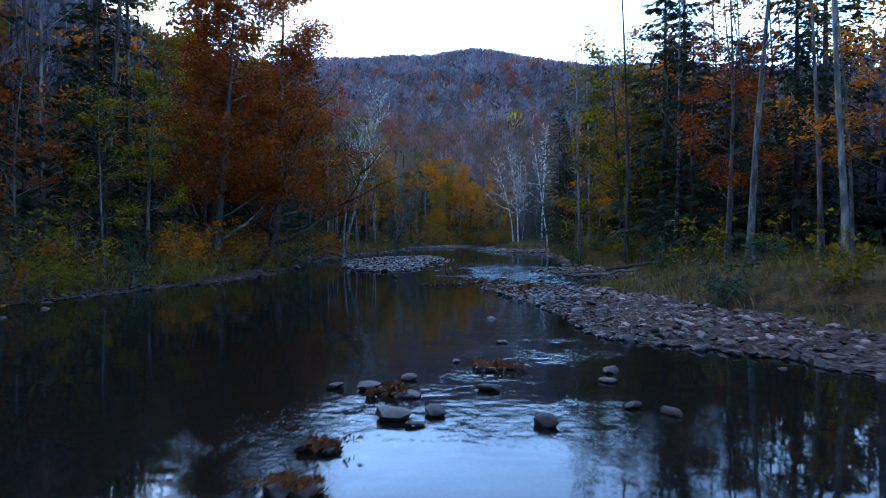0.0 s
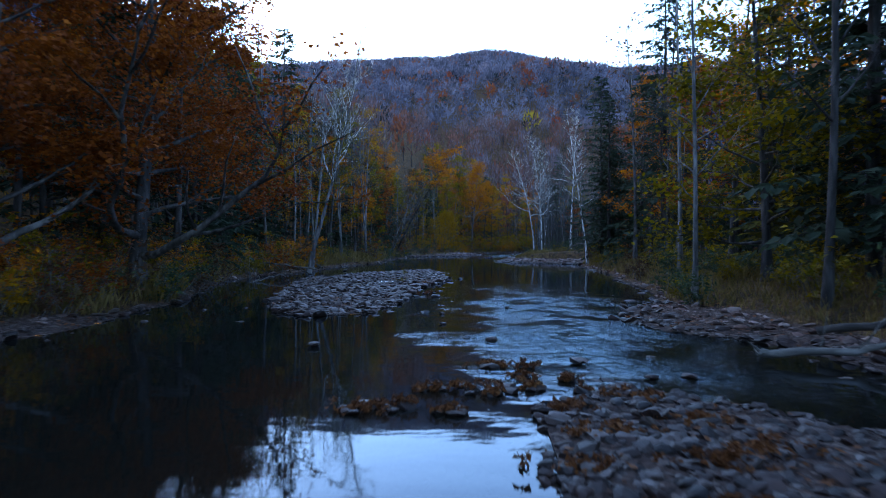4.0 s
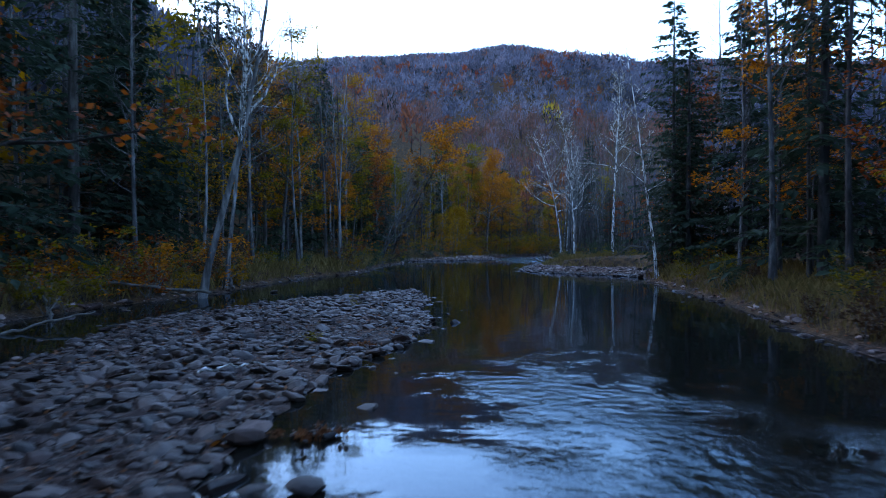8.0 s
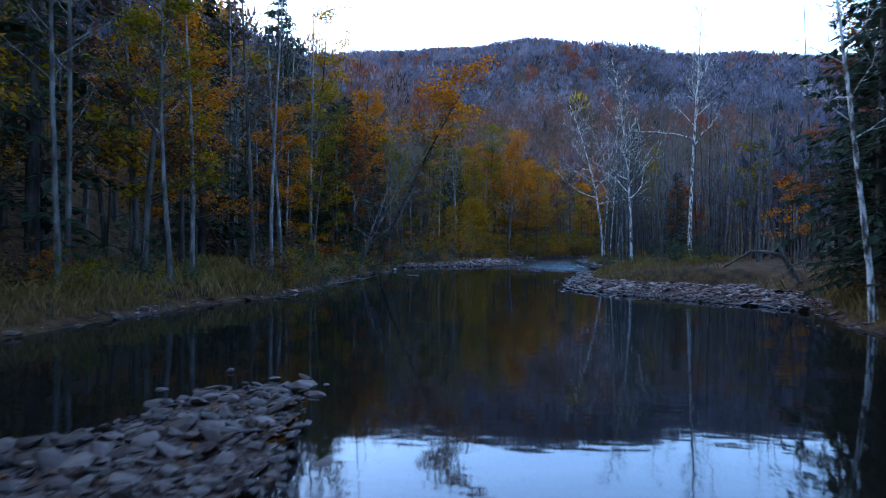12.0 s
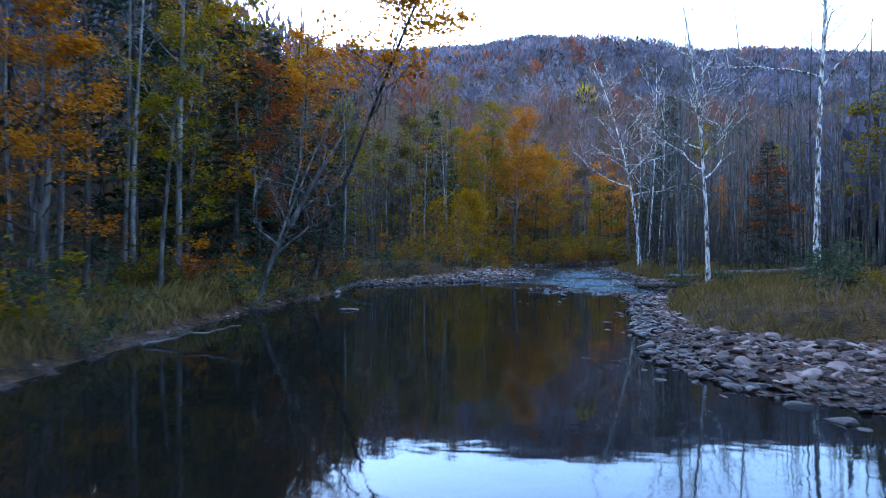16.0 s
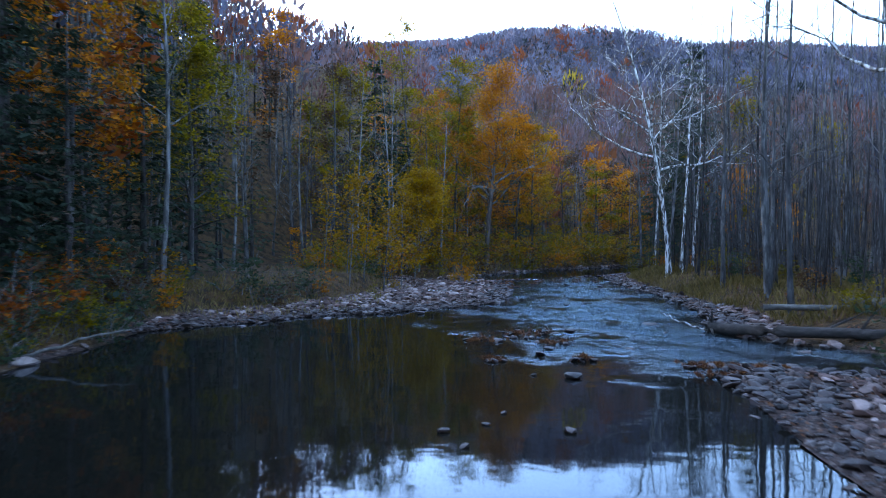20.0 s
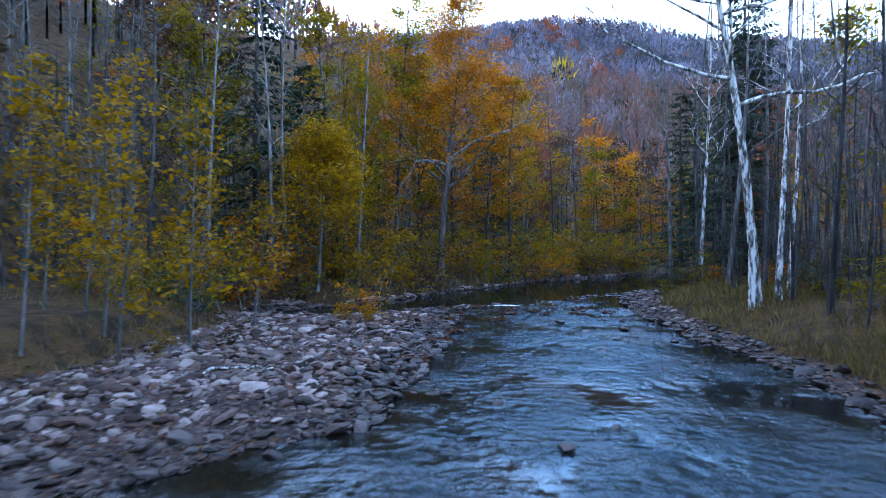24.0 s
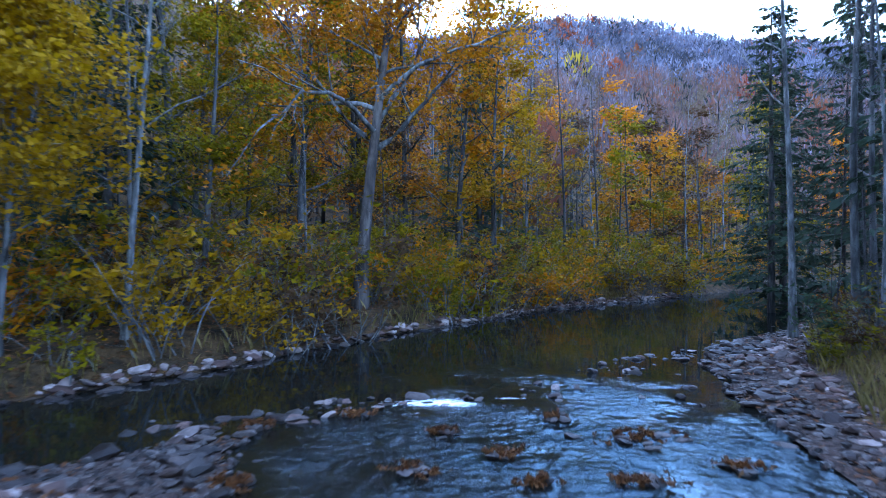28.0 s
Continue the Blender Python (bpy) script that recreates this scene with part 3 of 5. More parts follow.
def leaf_cloud(seed, tips, count, size, spread=0.35, flat=0.5, corners=4):
    """Small single leaves round the given points, each of two bent triangles or one."""
    rng = np.random.default_rng(seed)
    t = np.array([tuple(p) for p in tips])
    full = rng.exponential(1.0, len(t)) ** 1.7
    c = t[rng.choice(len(t), count, p=full / full.sum())] + rng.normal(0, spread, (count, 3)) * np.array([1, 1, 0.5])
    a = rng.normal(0, 1, (count, 3))
    a[:, 2] *= flat
    a /= np.linalg.norm(a, axis=1)[:, None]
    b = np.cross(a, rng.normal(0, 1, (count, 3)))
    b /= np.linalg.norm(b, axis=1)[:, None] + 1e-9
    s = (size * rng.uniform(0.6, 1.4, count))[:, None]
    if corners == 3:
        v = np.stack([c - a * s, c + b * s * 0.8, c + a * s * 0.9], 1).reshape(-1, 3)
        return v, np.arange(count * 3).reshape(-1, 3)
    v = np.stack([c - a * s, c + b * s * 0.62, c + a * s, c - b * s * 0.55], 1).reshape(-1, 3)
    i = np.arange(count)[:, None] * 4
    f = np.concatenate([i, i + 1, i + 2, i + 3], 1)
    return v, f


def needle_cloud(seed, tall, width, levels, per, spray, buf, droop=0.25, bare=0.1):
    """Drooping layered sprays of a hemlock; limbs go into buf."""
    rng = random.Random(seed)
    v, f = [], []
    for k in range(levels):
        u = k / levels
        z = tall * (bare + (0.98 - bare) * u)
        for j in range(per):
            az = rng.uniform(0, 6.283)
            ln = width * (1 - u) ** 0.62 * rng.uniform(0.5, 1.15) + 0.3
            d = Vector((math.cos(az), math.sin(az), 0.12 + 0.25 * u))
            pts = limb_points(rng, Vector((0, 0, z + rng.uniform(-0.3, 0.3))), d, ln, 4, 0.06, -droop * 0.35)
            buf.cone(pts[0], pts[2], 0.03)
            buf.cone(pts[2], pts[4], 0.014)
            for s in range(spray):
                q, qd = at_along(pts, 0.18 + 0.82 * (s + rng.random()) / spray)
                side = Vector((-qd.y, qd.x, 0)) * rng.choice((-1, 1))
                dd = (qd * rng.uniform(0.2, 0.9) + side * rng.uniform(0.4, 1.0) + Vector((0, 0, rng.uniform(-0.45, 0.1)))).normalized()
                sl = rng.uniform(0.3, 0.75) * (0.6 + 0.4 * (1 - u))
                w = dd.cross(Vector((rng.gauss(0, 0.3), rng.gauss(0, 0.3), 1))).normalized() * sl * rng.uniform(0.18, 0.34)
                b = len(v)
                v.extend((q, q + dd * sl * 0.5 + w, q + dd * sl + Vector((0, 0, -0.08)), q + dd * sl * 0.5 - w))
                f.append((b, b + 1, b + 2, b + 3))
    return v, f


def part(name, data, mat, parent, label=""):
    """Links one mesh under a thing or a part."""
    ob = new(name, data if isinstance(data, bpy.types.Mesh) else mesh_of(name, data[0], data[1], mat))
    ob.parent = parent
    if label:
        tagged(ob, label)
    return ob


def soft_shade(me):
    me.polygons.foreach_set("use_smooth", [True] * len(me.polygons))
    return me


def raw_arrays(piece):
    """Vertices and triangles-or-quads of a piece, as arrays padded to four corners."""
    v = np.array([tuple(p) for p in piece.v]) if isinstance(piece, Buf) else np.asarray([tuple(p) for p in piece[0]]) if not isinstance(piece[0], np.ndarray) else piece[0]
    f = piece.f if isinstance(piece, Buf) else piece[1]
    f = f.tolist() if isinstance(f, np.ndarray) else f
    return v, f


class Heap:
    """Many plants joined into one mesh of several materials."""

    def __init__(self):
        self.v, self.f, self.m, self.mats, self.count, self.memo = [], [], [], [], 0, {}

    def add(self, kind, m, tint=None):
        if kind not in self.memo:
            self.memo[kind] = [raw_arrays(p) + (i,) for i, p in enumerate(kind.raw) if p]
        mm = np.array(m)
        for v, f, i in self.memo[kind]:
            mat = kind.mats[0] if i < 2 else (tint or kind.mats[1])
            if mat not in self.mats:
                self.mats.append(mat)
            self.v.append(v @ mm[:3, :3].T + mm[:3, 3])
            self.f.extend([tuple(k + self.count for k in face) for face in f])
            self.m.extend([self.mats.index(mat)] * len(f))
            self.count += len(v)

    def link(self, name, label, category):
        me_ = bpy.data.meshes.new(name)
        me_.from_pydata(np.concatenate(self.v), [], self.f)
        for mat in self.mats:
            me_.materials.append(mat)
        me_.polygons.foreach_set("material_index", self.m)
        me_.update()
        return tagged(new(name, me_), label, category, kind="stuff")


class Kind:
    """A kind of plant: meshes made once, set out many times."""

    def __init__(self, name, label, category, buf, bark_m, crown=None, crown_m=None, group=""):
        self.name, self.label, self.category, self.group = name, label, category, group
        stem, limbs_ = buf if isinstance(buf, tuple) else (buf, None)
        self.mats = (bark_m, crown_m)
        self.raw = (stem, limbs_, crown)
        self.trunk = soft_shade(mesh_of("trunk", stem.v, stem.f, bark_m))
        self.own = [soft_shade(mesh_of("limb", q.v, q.f, bark_m)) for q in limbs_] if isinstance(limbs_, list) else []
        limbs_ = None if self.own else limbs_
        self.limbs = soft_shade(mesh_of("branchwork", limbs_.v, limbs_.f, bark_m)) if limbs_ else None
        self.crown = mesh_of("crown", crown[0], crown[1].tolist() if isinstance(crown[1], np.ndarray) else crown[1], crown_m) if crown else None

    def place(self, x, y, turn=0.0, size=1.0, tint=None, label="", sink=0.05, z=None):
        zz = float(height(x, y)) - sink if z is None else z
        m = pose(x, y, zz, 0, 0, turn) @ Matrix.Diagonal((size, size, size, 1))
        ob = new(self.name)
        tagged(ob, label or self.label, self.category, self.group)
        part("trunk", self.trunk, None, ob)
        for q in self.own:
            part("limb", q, None, ob)
        if self.limbs:
            part("branchwork", self.limbs, None, ob)
        if self.crown:
            c = part("crown", self.crown, None, ob)
            if tint:
                c.material_slots[0].link = "OBJECT"
                c.material_slots[0].material = tint
        ob.matrix_basis = m
        return ob


BARE, PALE, LEAFY, THIN, HEM = [], [], [], [], []
for i in range(4):
    b_, t_ = grow(10 + i, 18 + 2 * i, 0.12 + 0.015 * i, (0.6 * (i - 1.5), 0.3), 0.22, 22, 3.4, 0.85, 4, 4, 6)
    BARE.append(Kind("bare_tree", "tall leafless forest tree with dark grey bark", "tree", b_, BARK_GREY if i % 2 else BARK_DARK, group="bare forest trees"))
for i in range(3):
    b_, t_ = grow(30 + i, 18 + 2 * i, 0.14, (0.5 - 0.6 * i, 0.2), 0.34, 15, 4.0, 0.85, 4, 4, 6, 0.07)
    PALE.append(Kind("pale_tree", "tall leafless tree with pale grey bark", "tree", b_, BARK_PALE, group="pale bare trees"))
for i in range(4):
    b_, t_ = grow(50 + i, 15 + 2.2 * i, 0.2, (0.5 * (i - 1.5), -0.3), 0.18, 20, 4.6, 0.45, 4, 2, 6, 0.07)
    LEAFY.append(Kind("autumn_tree", "tree with a thinning autumn crown", "tree", b_, BARK_DARK, leaf_cloud(50 + i, t_, 6200, 0.13, 0.4, corners=3), LEAF_ORANGE, group="autumn trees"))
for i in range(3):
    b_, t_ = grow(70 + i, 9 + 2 * i, 0.08, (0.4, 0.4 * (i - 1)), 0.2, 14, 2.4, 0.5, 3, 2, 5, 0.08)
    THIN.append(Kind("understory_tree", "slender understory tree with sparse autumn leaves", "tree", b_, BARK_GREY, leaf_cloud(70 + i, t_, 1500, 0.11, 0.3, corners=3), LEAF_OLIVE, group="understory trees"))
for i in range(3):
    b_ = Buf()
    ht = 16 + 3 * i
    b_.tube([Vector((0, 0, -0.4)), Vector((0.05, 0, ht * 0.4)), Vector((0, 0.05, ht * 0.75)), Vector((0, 0, ht))], [0.28, 0.2, 0.1, 0.02], 6)
    c_ = needle_cloud(90 + i, ht, 4.0, 36, 6, 16, b_, bare=0.06)
    HEM.append(Kind("hemlock", "dark green hemlock with drooping layered branches", "conifer", b_, BARK_DARK, c_, NEEDLE, group="hemlocks"))

# lighter kinds for the woods behind
BACK = []
for i in range(5):
    b_, t_ = grow(110 + i, 16 + 1.8 * i, 0.11 + 0.012 * i, (0.7 * (i - 2), 0.4), 0.24, 13, 3.2, 0.9, 2, 2, 4, 0.06)
    BACK.append(Kind("bare_tree", "leafless tree deep in the woods", "tree", b_, (BARK_GREY, BARK_DARK, BARK_PALE, BARK_GREY, BARK_DARK)[i], group="bare forest trees"))
BACK_PALE = []
for i in range(3):
    b_, t_ = grow(120 + i, 17 + 1.5 * i, 0.1, (0.8 * (i - 1), 0.3), 0.32, 14, 3.0, 0.95, 2, 3, 4, 0.07)
    BACK_PALE.append(Kind("pale_tree", "pale leafless tree deep in the woods", "tree", b_, BARK_PALE, group="pale bare trees"))
BACK_LEAFY = []
for i in range(3):
    b_, t_ = grow(130 + i, 13 + 2.5 * i, 0.15, (0.5 * (i - 1), 0.2), 0.22, 11, 3.9, 0.5, 2, 1, 4, 0.06)
    BACK_LEAFY.append(Kind("autumn_tree", "autumn tree deep in the woods", "tree", b_, BARK_DARK, leaf_cloud(130 + i, t_, 1050, 0.24, 0.6, corners=3), LEAF_ORANGE, group="autumn trees"))
BACK_HEM = []
for i in range(2):
    b_ = Buf()
    ht = 14 + 4 * i
    b_.tube([Vector((0, 0, -0.4)), Vector((0, 0, ht * 0.5)), Vector((0, 0, ht))], [0.22, 0.13, 0.02], 4)
    c_ = needle_cloud(150 + i, ht, 3.0, 18, 4, 7, b_)
    BACK_HEM.append(Kind("hemlock", "dark hemlock deep in the woods", "conifer", b_, BARK_DARK, c_, NEEDLE, group="hemlocks"))

# shrubs
SHRUB = []
for i in range(4):
    rng = random.Random(170 + i)
    b_, t_ = Buf(), []
    for k in range(11):
        az = rng.uniform(0, 6.283)
        pts = limb_points(rng, Vector((rng.gauss(0, 0.2), rng.gauss(0, 0.2), -0.15)), Vector((math.cos(az) * 0.45, math.sin(az) * 0.45, 1)), rng.uniform(0.9, 2.2), 4, 0.12, 0.0)
        b_.tube(pts, [0.016, 0.013, 0.01, 0.006, 0.002], 3)
        t_.extend(pts[1:])
        for w in range(5):
            e, ed = at_along(pts, rng.uniform(0.3, 1.0))
            q = e + (ed + Vector((rng.gauss(0, 0.7), rng.gauss(0, 0.7), 0.2))).normalized() * rng.uniform(0.25, 0.6)
            b_.cone(e, q, 0.005)
            t_.append(q)
    SHRUB.append(Kind("shrub", "low bushy shrub with small leaves on the bank", "shrub", b_, BARK_GREY, leaf_cloud(170 + i, t_, 360, 0.095, 0.14, corners=3), LEAF_OLIVE, group="bank shrubs"))


TALL_SHRUB = []
for i in range(4):
    rng = random.Random(190 + i)
    b_, t_ = Buf(), []
    for k in range(9):
        az = rng.uniform(0, 6.283)
        pts = limb_points(rng, Vector((rng.gauss(0, 0.35), rng.gauss(0, 0.35), -0.15)), Vector((math.cos(az) * 0.55, math.sin(az) * 0.55, 1)), rng.uniform(1.4, 3.6), 5, 0.16, -0.03)
        b_.tube(pts, [0.022, 0.018, 0.014, 0.01, 0.006, 0.002], 3)
        t_.extend(pts[1:])
        for w in range(5):
            e, ed = at_along(pts, rng.uniform(0.2, 1.0))
            q = e + (ed * 0.6 + Vector((rng.gauss(0, 0.8), rng.gauss(0, 0.8), 0.1))).normalized() * rng.uniform(0.3, 0.9)
            b_.cone(e, q, 0.006)
            t_.extend((q, e.lerp(q, 0.6)))
    TALL_SHRUB.append(Kind("shrub", "tall bushy shrub with small leaves on the bank", "shrub", b_, BARK_GREY, leaf_cloud(190 + i, t_, 360, 0.11, 0.17, corners=3), LEAF_OLIVE, group="bank shrubs"))


# ---- trees that stand out, from the start of the flight to its end ----
TAKEN = []


def hero(kind, x, y, turn=0.0, size=1.0, tint=None, label="", room=1.6, z=None):
    TAKEN.append((x, y, room))
    return kind.place(x, y, turn, size, tint, label, z=z)


def special(seed, x, y, label, bark_m, leaves=None, tint=None, name="tree", room=2.0, leaf_size=0.13, spread=0.4, category="tree", limb_bark=None, **kw):
    """A tree of its own shape at its own place."""
    b_, t_ = grow(seed, own=True, **kw)
    k = Kind(name, label, category, b_, bark_m, leaf_cloud(seed, [p for p in t_], leaves, leaf_size, spread) if leaves else None, tint)
    if limb_bark:
        for q in k.own:
            q.materials[0] = limb_bark
    return hero(k, x, y, room=room)


RED = "large tree full of rust-red autumn leaves overhanging the river"
special(201, -14.2, 47.2, RED, BARK_DARK, 34000, LEAF_RED, "autumn_tree", 3.0, leaf_size=0.09, spread=0.5, tall=20, r=0.33, lean=(1.5, 0), start=0.05, limbs=36, reach=6.3, rise=0.15, subs=5, twigs=3, fork=3)
special(202, -15.5, 39.9, RED, BARK_DARK, 25000, LEAF_RED, "autumn_tree", 3.0, leaf_size=0.09, spread=0.5, tall=17, r=0.26, lean=(1.0, 0.5), start=0.04, limbs=28, reach=5.2, rise=0.25, subs=5, twigs=3, fork=2)
special(203, -16.0, 54.5, RED, BARK_DARK, 20000, LEAF_RED, "autumn_tree", 2.5, leaf_size=0.09, spread=0.5, tall=15, r=0.24, lean=(1.4, -0.5), start=0.12, limbs=26, reach=5.0, rise=0.2, subs=5, twigs=3, fork=2)
special(204, -14.3, 74.2, "leaning bare tree with white upper limbs over the river", BARK_GREY, None, None, "leaning_tree", 2.0, limb_bark=BARK_WHITE, tall=19, r=0.19, lean=(4.6, -2.0), start=0.38, limbs=24, reach=4.4, rise=1.1, subs=7, twigs=8, fork=4, bend=0.12)
special(221, -14.3, 122.6, "slim grey stem leaning over the water beside a larger one", BARK_GREY, None, None, "leaning_tree", 1.0, tall=11.5, r=0.09, lean=(4.6, 0.8), start=0.2, limbs=18, reach=3.0, rise=0.6, subs=5, twigs=5)
special(205, -14.0, 121.4, "grey tree leaning far over the water", BARK_GREY, None, None, "leaning_tree", 2.0, tall=13, r=0.15, lean=(6.5, 2.5), start=0.16, limbs=26, reach=3.6, rise=0.6, subs=5, twigs=5, fork=3)
special(206, -14.2, 130.5, "dark tree leaning over the river with orange leaves at its top", BARK_DARK, 2600, LEAF_ORANGE, "leaning_tree", 2.0, tall=15.0, r=0.2, lean=(10.4, -13.6), start=0.58, limbs=14, reach=3.8, rise=0.5, subs=4, twigs=4, fork=3)
special(207, -2.6, 186.8, "tall sycamore with pale limbs and thin orange leaves", BARK_BROWN, 19000, LEAF_ORANGE, "sycamore", 3.0, leaf_size=0.085, spread=0.55, limb_bark=BARK_PALE, tall=21, r=0.31, lean=(1.2, 1.0), start=0.3, limbs=32, reach=4.6, rise=0.6, subs=6, twigs=5, fork=6, bend=0.06)
special(208, 11.5, 164.6, "large white-barked sycamore leaning over the river, leafless", BARK_WHITE, None, None, "sycamore", 2.5, tall=22, r=0.2, lean=(-5.6, -1.0), start=0.34, limbs=24, reach=4.6, rise=0.45, subs=6, twigs=6, fork=8, bend=0.09)
special(218, 13.1, 176.9, "slim white-barked sycamore, leafless", BARK_WHITE, None, None, "sycamore", 1.5, tall=21, r=0.11, lean=(0.4, 0.5), start=0.3, limbs=18, reach=2.8, rise=0.6, subs=5, twigs=5, bend=0.07)
special(219, 12.4, 164.9, "white-barked sycamore with mottled trunk, leafless", BARK_WHITE, None, None, "sycamore", 1.5, tall=22, r=0.12, lean=(0.7, 0.2), start=0.3, limbs=18, reach=3.0, rise=0.6, subs=5, twigs=5, bend=0.07)
special(220, 13.8, 167.2, "slim white-barked sycamore, leafless", BARK_WHITE, None, None, "sycamore", 1.5, tall=20, r=0.1, lean=(0.9, 0.3), start=0.35, limbs=16, reach=2.5, rise=0.6, subs=5, twigs=5, bend=0.1)
special(209, 10.2, 133.4, "white-barked sycamore with wide bare limbs", BARK_WHITE, None, None, "sycamore", 2.5, tall=21, r=0.16, lean=(-2.2, 0.6), start=0.34, limbs=28, reach=3.6, rise=0.9, subs=6, twigs=6, fork=5, bend=0.1)
special(211, 14.4, 128.3, "tall white-barked bare tree with forked crown", BARK_WHITE, None, None, "sycamore", 2.0, tall=23, r=0.19, lean=(0.4, 0.5), start=0.45, limbs=26, reach=3.2, rise=1.1, subs=6, twigs=6, fork=4)
special(212, 11.2, 91.3, "slim pale birch at the water's edge", BARK_WHITE, None, None, "birch", 1.5, tall=16, r=0.12, lean=(-2.6, 0.2), start=0.35, limbs=16, reach=2.4, rise=0.5, subs=4, twigs=4)
special(213, 12.3, 74.5, "slender grey tree with twin stems and a few leaves", BARK_PALE, 300, LEAF_BROWN, "bare_tree", 1.5, tall=19, r=0.17, lean=(-0.6, 0.4), start=0.4, limbs=14, reach=3.0, rise=0.9, subs=4, twigs=4)
special(214, 12.0, 28.4, "pale tree with two stems at the edge of the woods", BARK_PALE, None, None, "pale_tree", 1.5, tall=20, r=0.17, lean=(0.9, 0.0), start=0.35, limbs=14, reach=3.2, rise=0.9, subs=4, twigs=4)
special(215, 11.5, 20.3, "pale-barked bare tree beside the gravel bank", BARK_PALE, None, None, "pale_tree", 1.5, tall=19, r=0.12, lean=(-0.5, 0.0), start=0.4, limbs=14, reach=3.0, rise=0.8, subs=4, twigs=4)
special(216, -8.3, 174.4, "bushy tree full of yellow leaves", BARK_GREY, 12000, LEAF_YELLOW, "yellow_tree", 2.5, leaf_size=0.085, spread=0.42, tall=8.4, r=0.11, lean=(0.5, 0), start=0.24, limbs=30, reach=3.6, rise=0.6, subs=5, twigs=3)
for i, (x, y, h) in enumerate([(-7.7, 154.0, 7.4), (-7.0, 156.4, 6.8), (-9.6, 153.2, 6.8), (-10.8, 157.5, 6.0), (-8.6, 160.2, 5.0), (-12.5, 158, 6.6), (-9.4, 156.2, 7.4), (-6.8, 160.8, 4.0)]):
    special(230 + i, x, y, "young yellow-leaved sapling on the gravel bar", BARK_GREY, 560, LEAF_YELLOW, "sapling", 1.0, leaf_size=0.09, spread=0.22, tall=h, r=0.045, lean=(0.3, 0.1), start=0.12, limbs=20, reach=1.5, rise=0.9, subs=3, twigs=2, sides=5, twig_len=0.4)
HEMLOCKS = [(13.2, 94.9, 0, 0.95), (16.5, 89.7, 80, 1.0), (14.5, 44.6, 20, 0.95), (13.0, 38.4, 130, 0.7), (16.8, 34.2, 60, 0.95), (15.5, 99.6, 200, 0.8), (-18.5, 62.3, 10, 0.85), (-19, 135.9, 40, 0.8), (-20, 22.8, 90, 0.9), (-17.5, 31.1, 30, 0.5), (17.5, 197, 50, 0.8), (20.5, 203, 110, 0.9), (22, 197, 10, 1.0), (16.0, 140, 10, 0.5), (-22, 53, 0, 1.2)]
HEMLOCKS += [(-24.5, 61, 70, 1.25), (-21, 69, 140, 1.1), (-23, 40, 20, 1.2), (-17.2, 133.4, 15, 0.7), (-16.2, 137.6, 85, 0.55), (-18.4, 146.4, 150, 0.75), (-17.5, 127, 200, 0.8), (-21.5, 141, 20, 1.1), (-23.5, 132, 60, 1.2), (-19.5, 154, 100, 0.8), (-22, 124, 10, 1.1)]
HEMLOCKS += [(-21, 108, 30, 1.1), (-22.5, 95, 80, 1.2), (-24, 84, 10, 1.25), (-22.5, 77, 190, 1.15), (-24, 30, 10, 1.3), (-22, 14, 60, 1.2), (18.5, 46, 10, 0.95), (20.5, 38.5, 90, 1.0), (17.6, 55, 40, 0.85), (21, 50, 10, 1.0), (19.5, 64, 15, 1.05), (21, 76, 60, 1.1), (18, 84, 35, 0.95), (22, 92, 0, 1.2), (19.5, 97, 10, 1.1), (14.6, 97.6, 60, 0.9), (13.6, 92.2, 140, 0.8), (17.2, 181, 15, 1.0), (19.6, 188, 70, 1.1)]
for x, y, turn, size in HEMLOCKS:
    hero(HEM[int(x * 7) % 3], x, y, turn, size)
special(217, 10.9, 46.9, "broad tree with layered olive and yellow foliage over the bank", BARK_DARK, 10000, LEAF_OLIVE, "layered_tree", 2.5, leaf_size=0.11, spread=0.4, tall=14, r=0.2, lean=(-0.6, 0), start=0.08, limbs=34, reach=4.6, rise=0.1, subs=5, twigs=3)
for x, y, size in [(14.0, 54, 0.85)]:
    hero(HEM[0], x, y, 50, size, NEEDLE_PALE, "yellowing olive conifer with layered drooping branches")
for x, y, turn, size, tint in [(14.5, 60.2, 0, 0.9, LEAF_ORANGE), (16, 68.5, 90, 0.9, LEAF_RED), (15.2, 80.9, 30, 0.85, LEAF_ORANGE), (17, 103.8, 30, 0.8, LEAF_RED), (-17.4, 95.4, 0, 0.85, LEAF_OLIVE), (-19, 101.7, 40, 0.9, LEAF_ORANGE),
                               (-17, 111, 80, 0.7, LEAF_ORANGE), (-17, 128.7, 20, 0.75, LEAF_RED), (-18, 140.1, 60, 0.95, LEAF_ORANGE), (-17.5, 149.4, 10, 0.95, LEAF_OLIVE), (-16.5, 117.2, 0, 0.6, LEAF_OLIVE),
                               (12.5, 32.2, 0, 0.8, LEAF_RED), (15, 23.3, 30, 0.85, LEAF_ORANGE), (-18, 14.5, 0, 0.9, LEAF_BROWN), (-19, 46.7, 50, 0.95, LEAF_RED), (-16, 32.2, 50, 0.6, LEAF_OLIVE),
                               (-6.4, 190.5, 40, 1.05, LEAF_OLIVE), (0.8, 195.5, 110, 1.0, LEAF_ORANGE), (-10.5, 187, 200, 1.15, LEAF_OLIVE), (-5.5, 197, 300, 1.2, LEAF_ORANGE)]:
    hero(LEAFY[int(abs(x * 3 + y)) % 4], x, y, turn, size, tint)
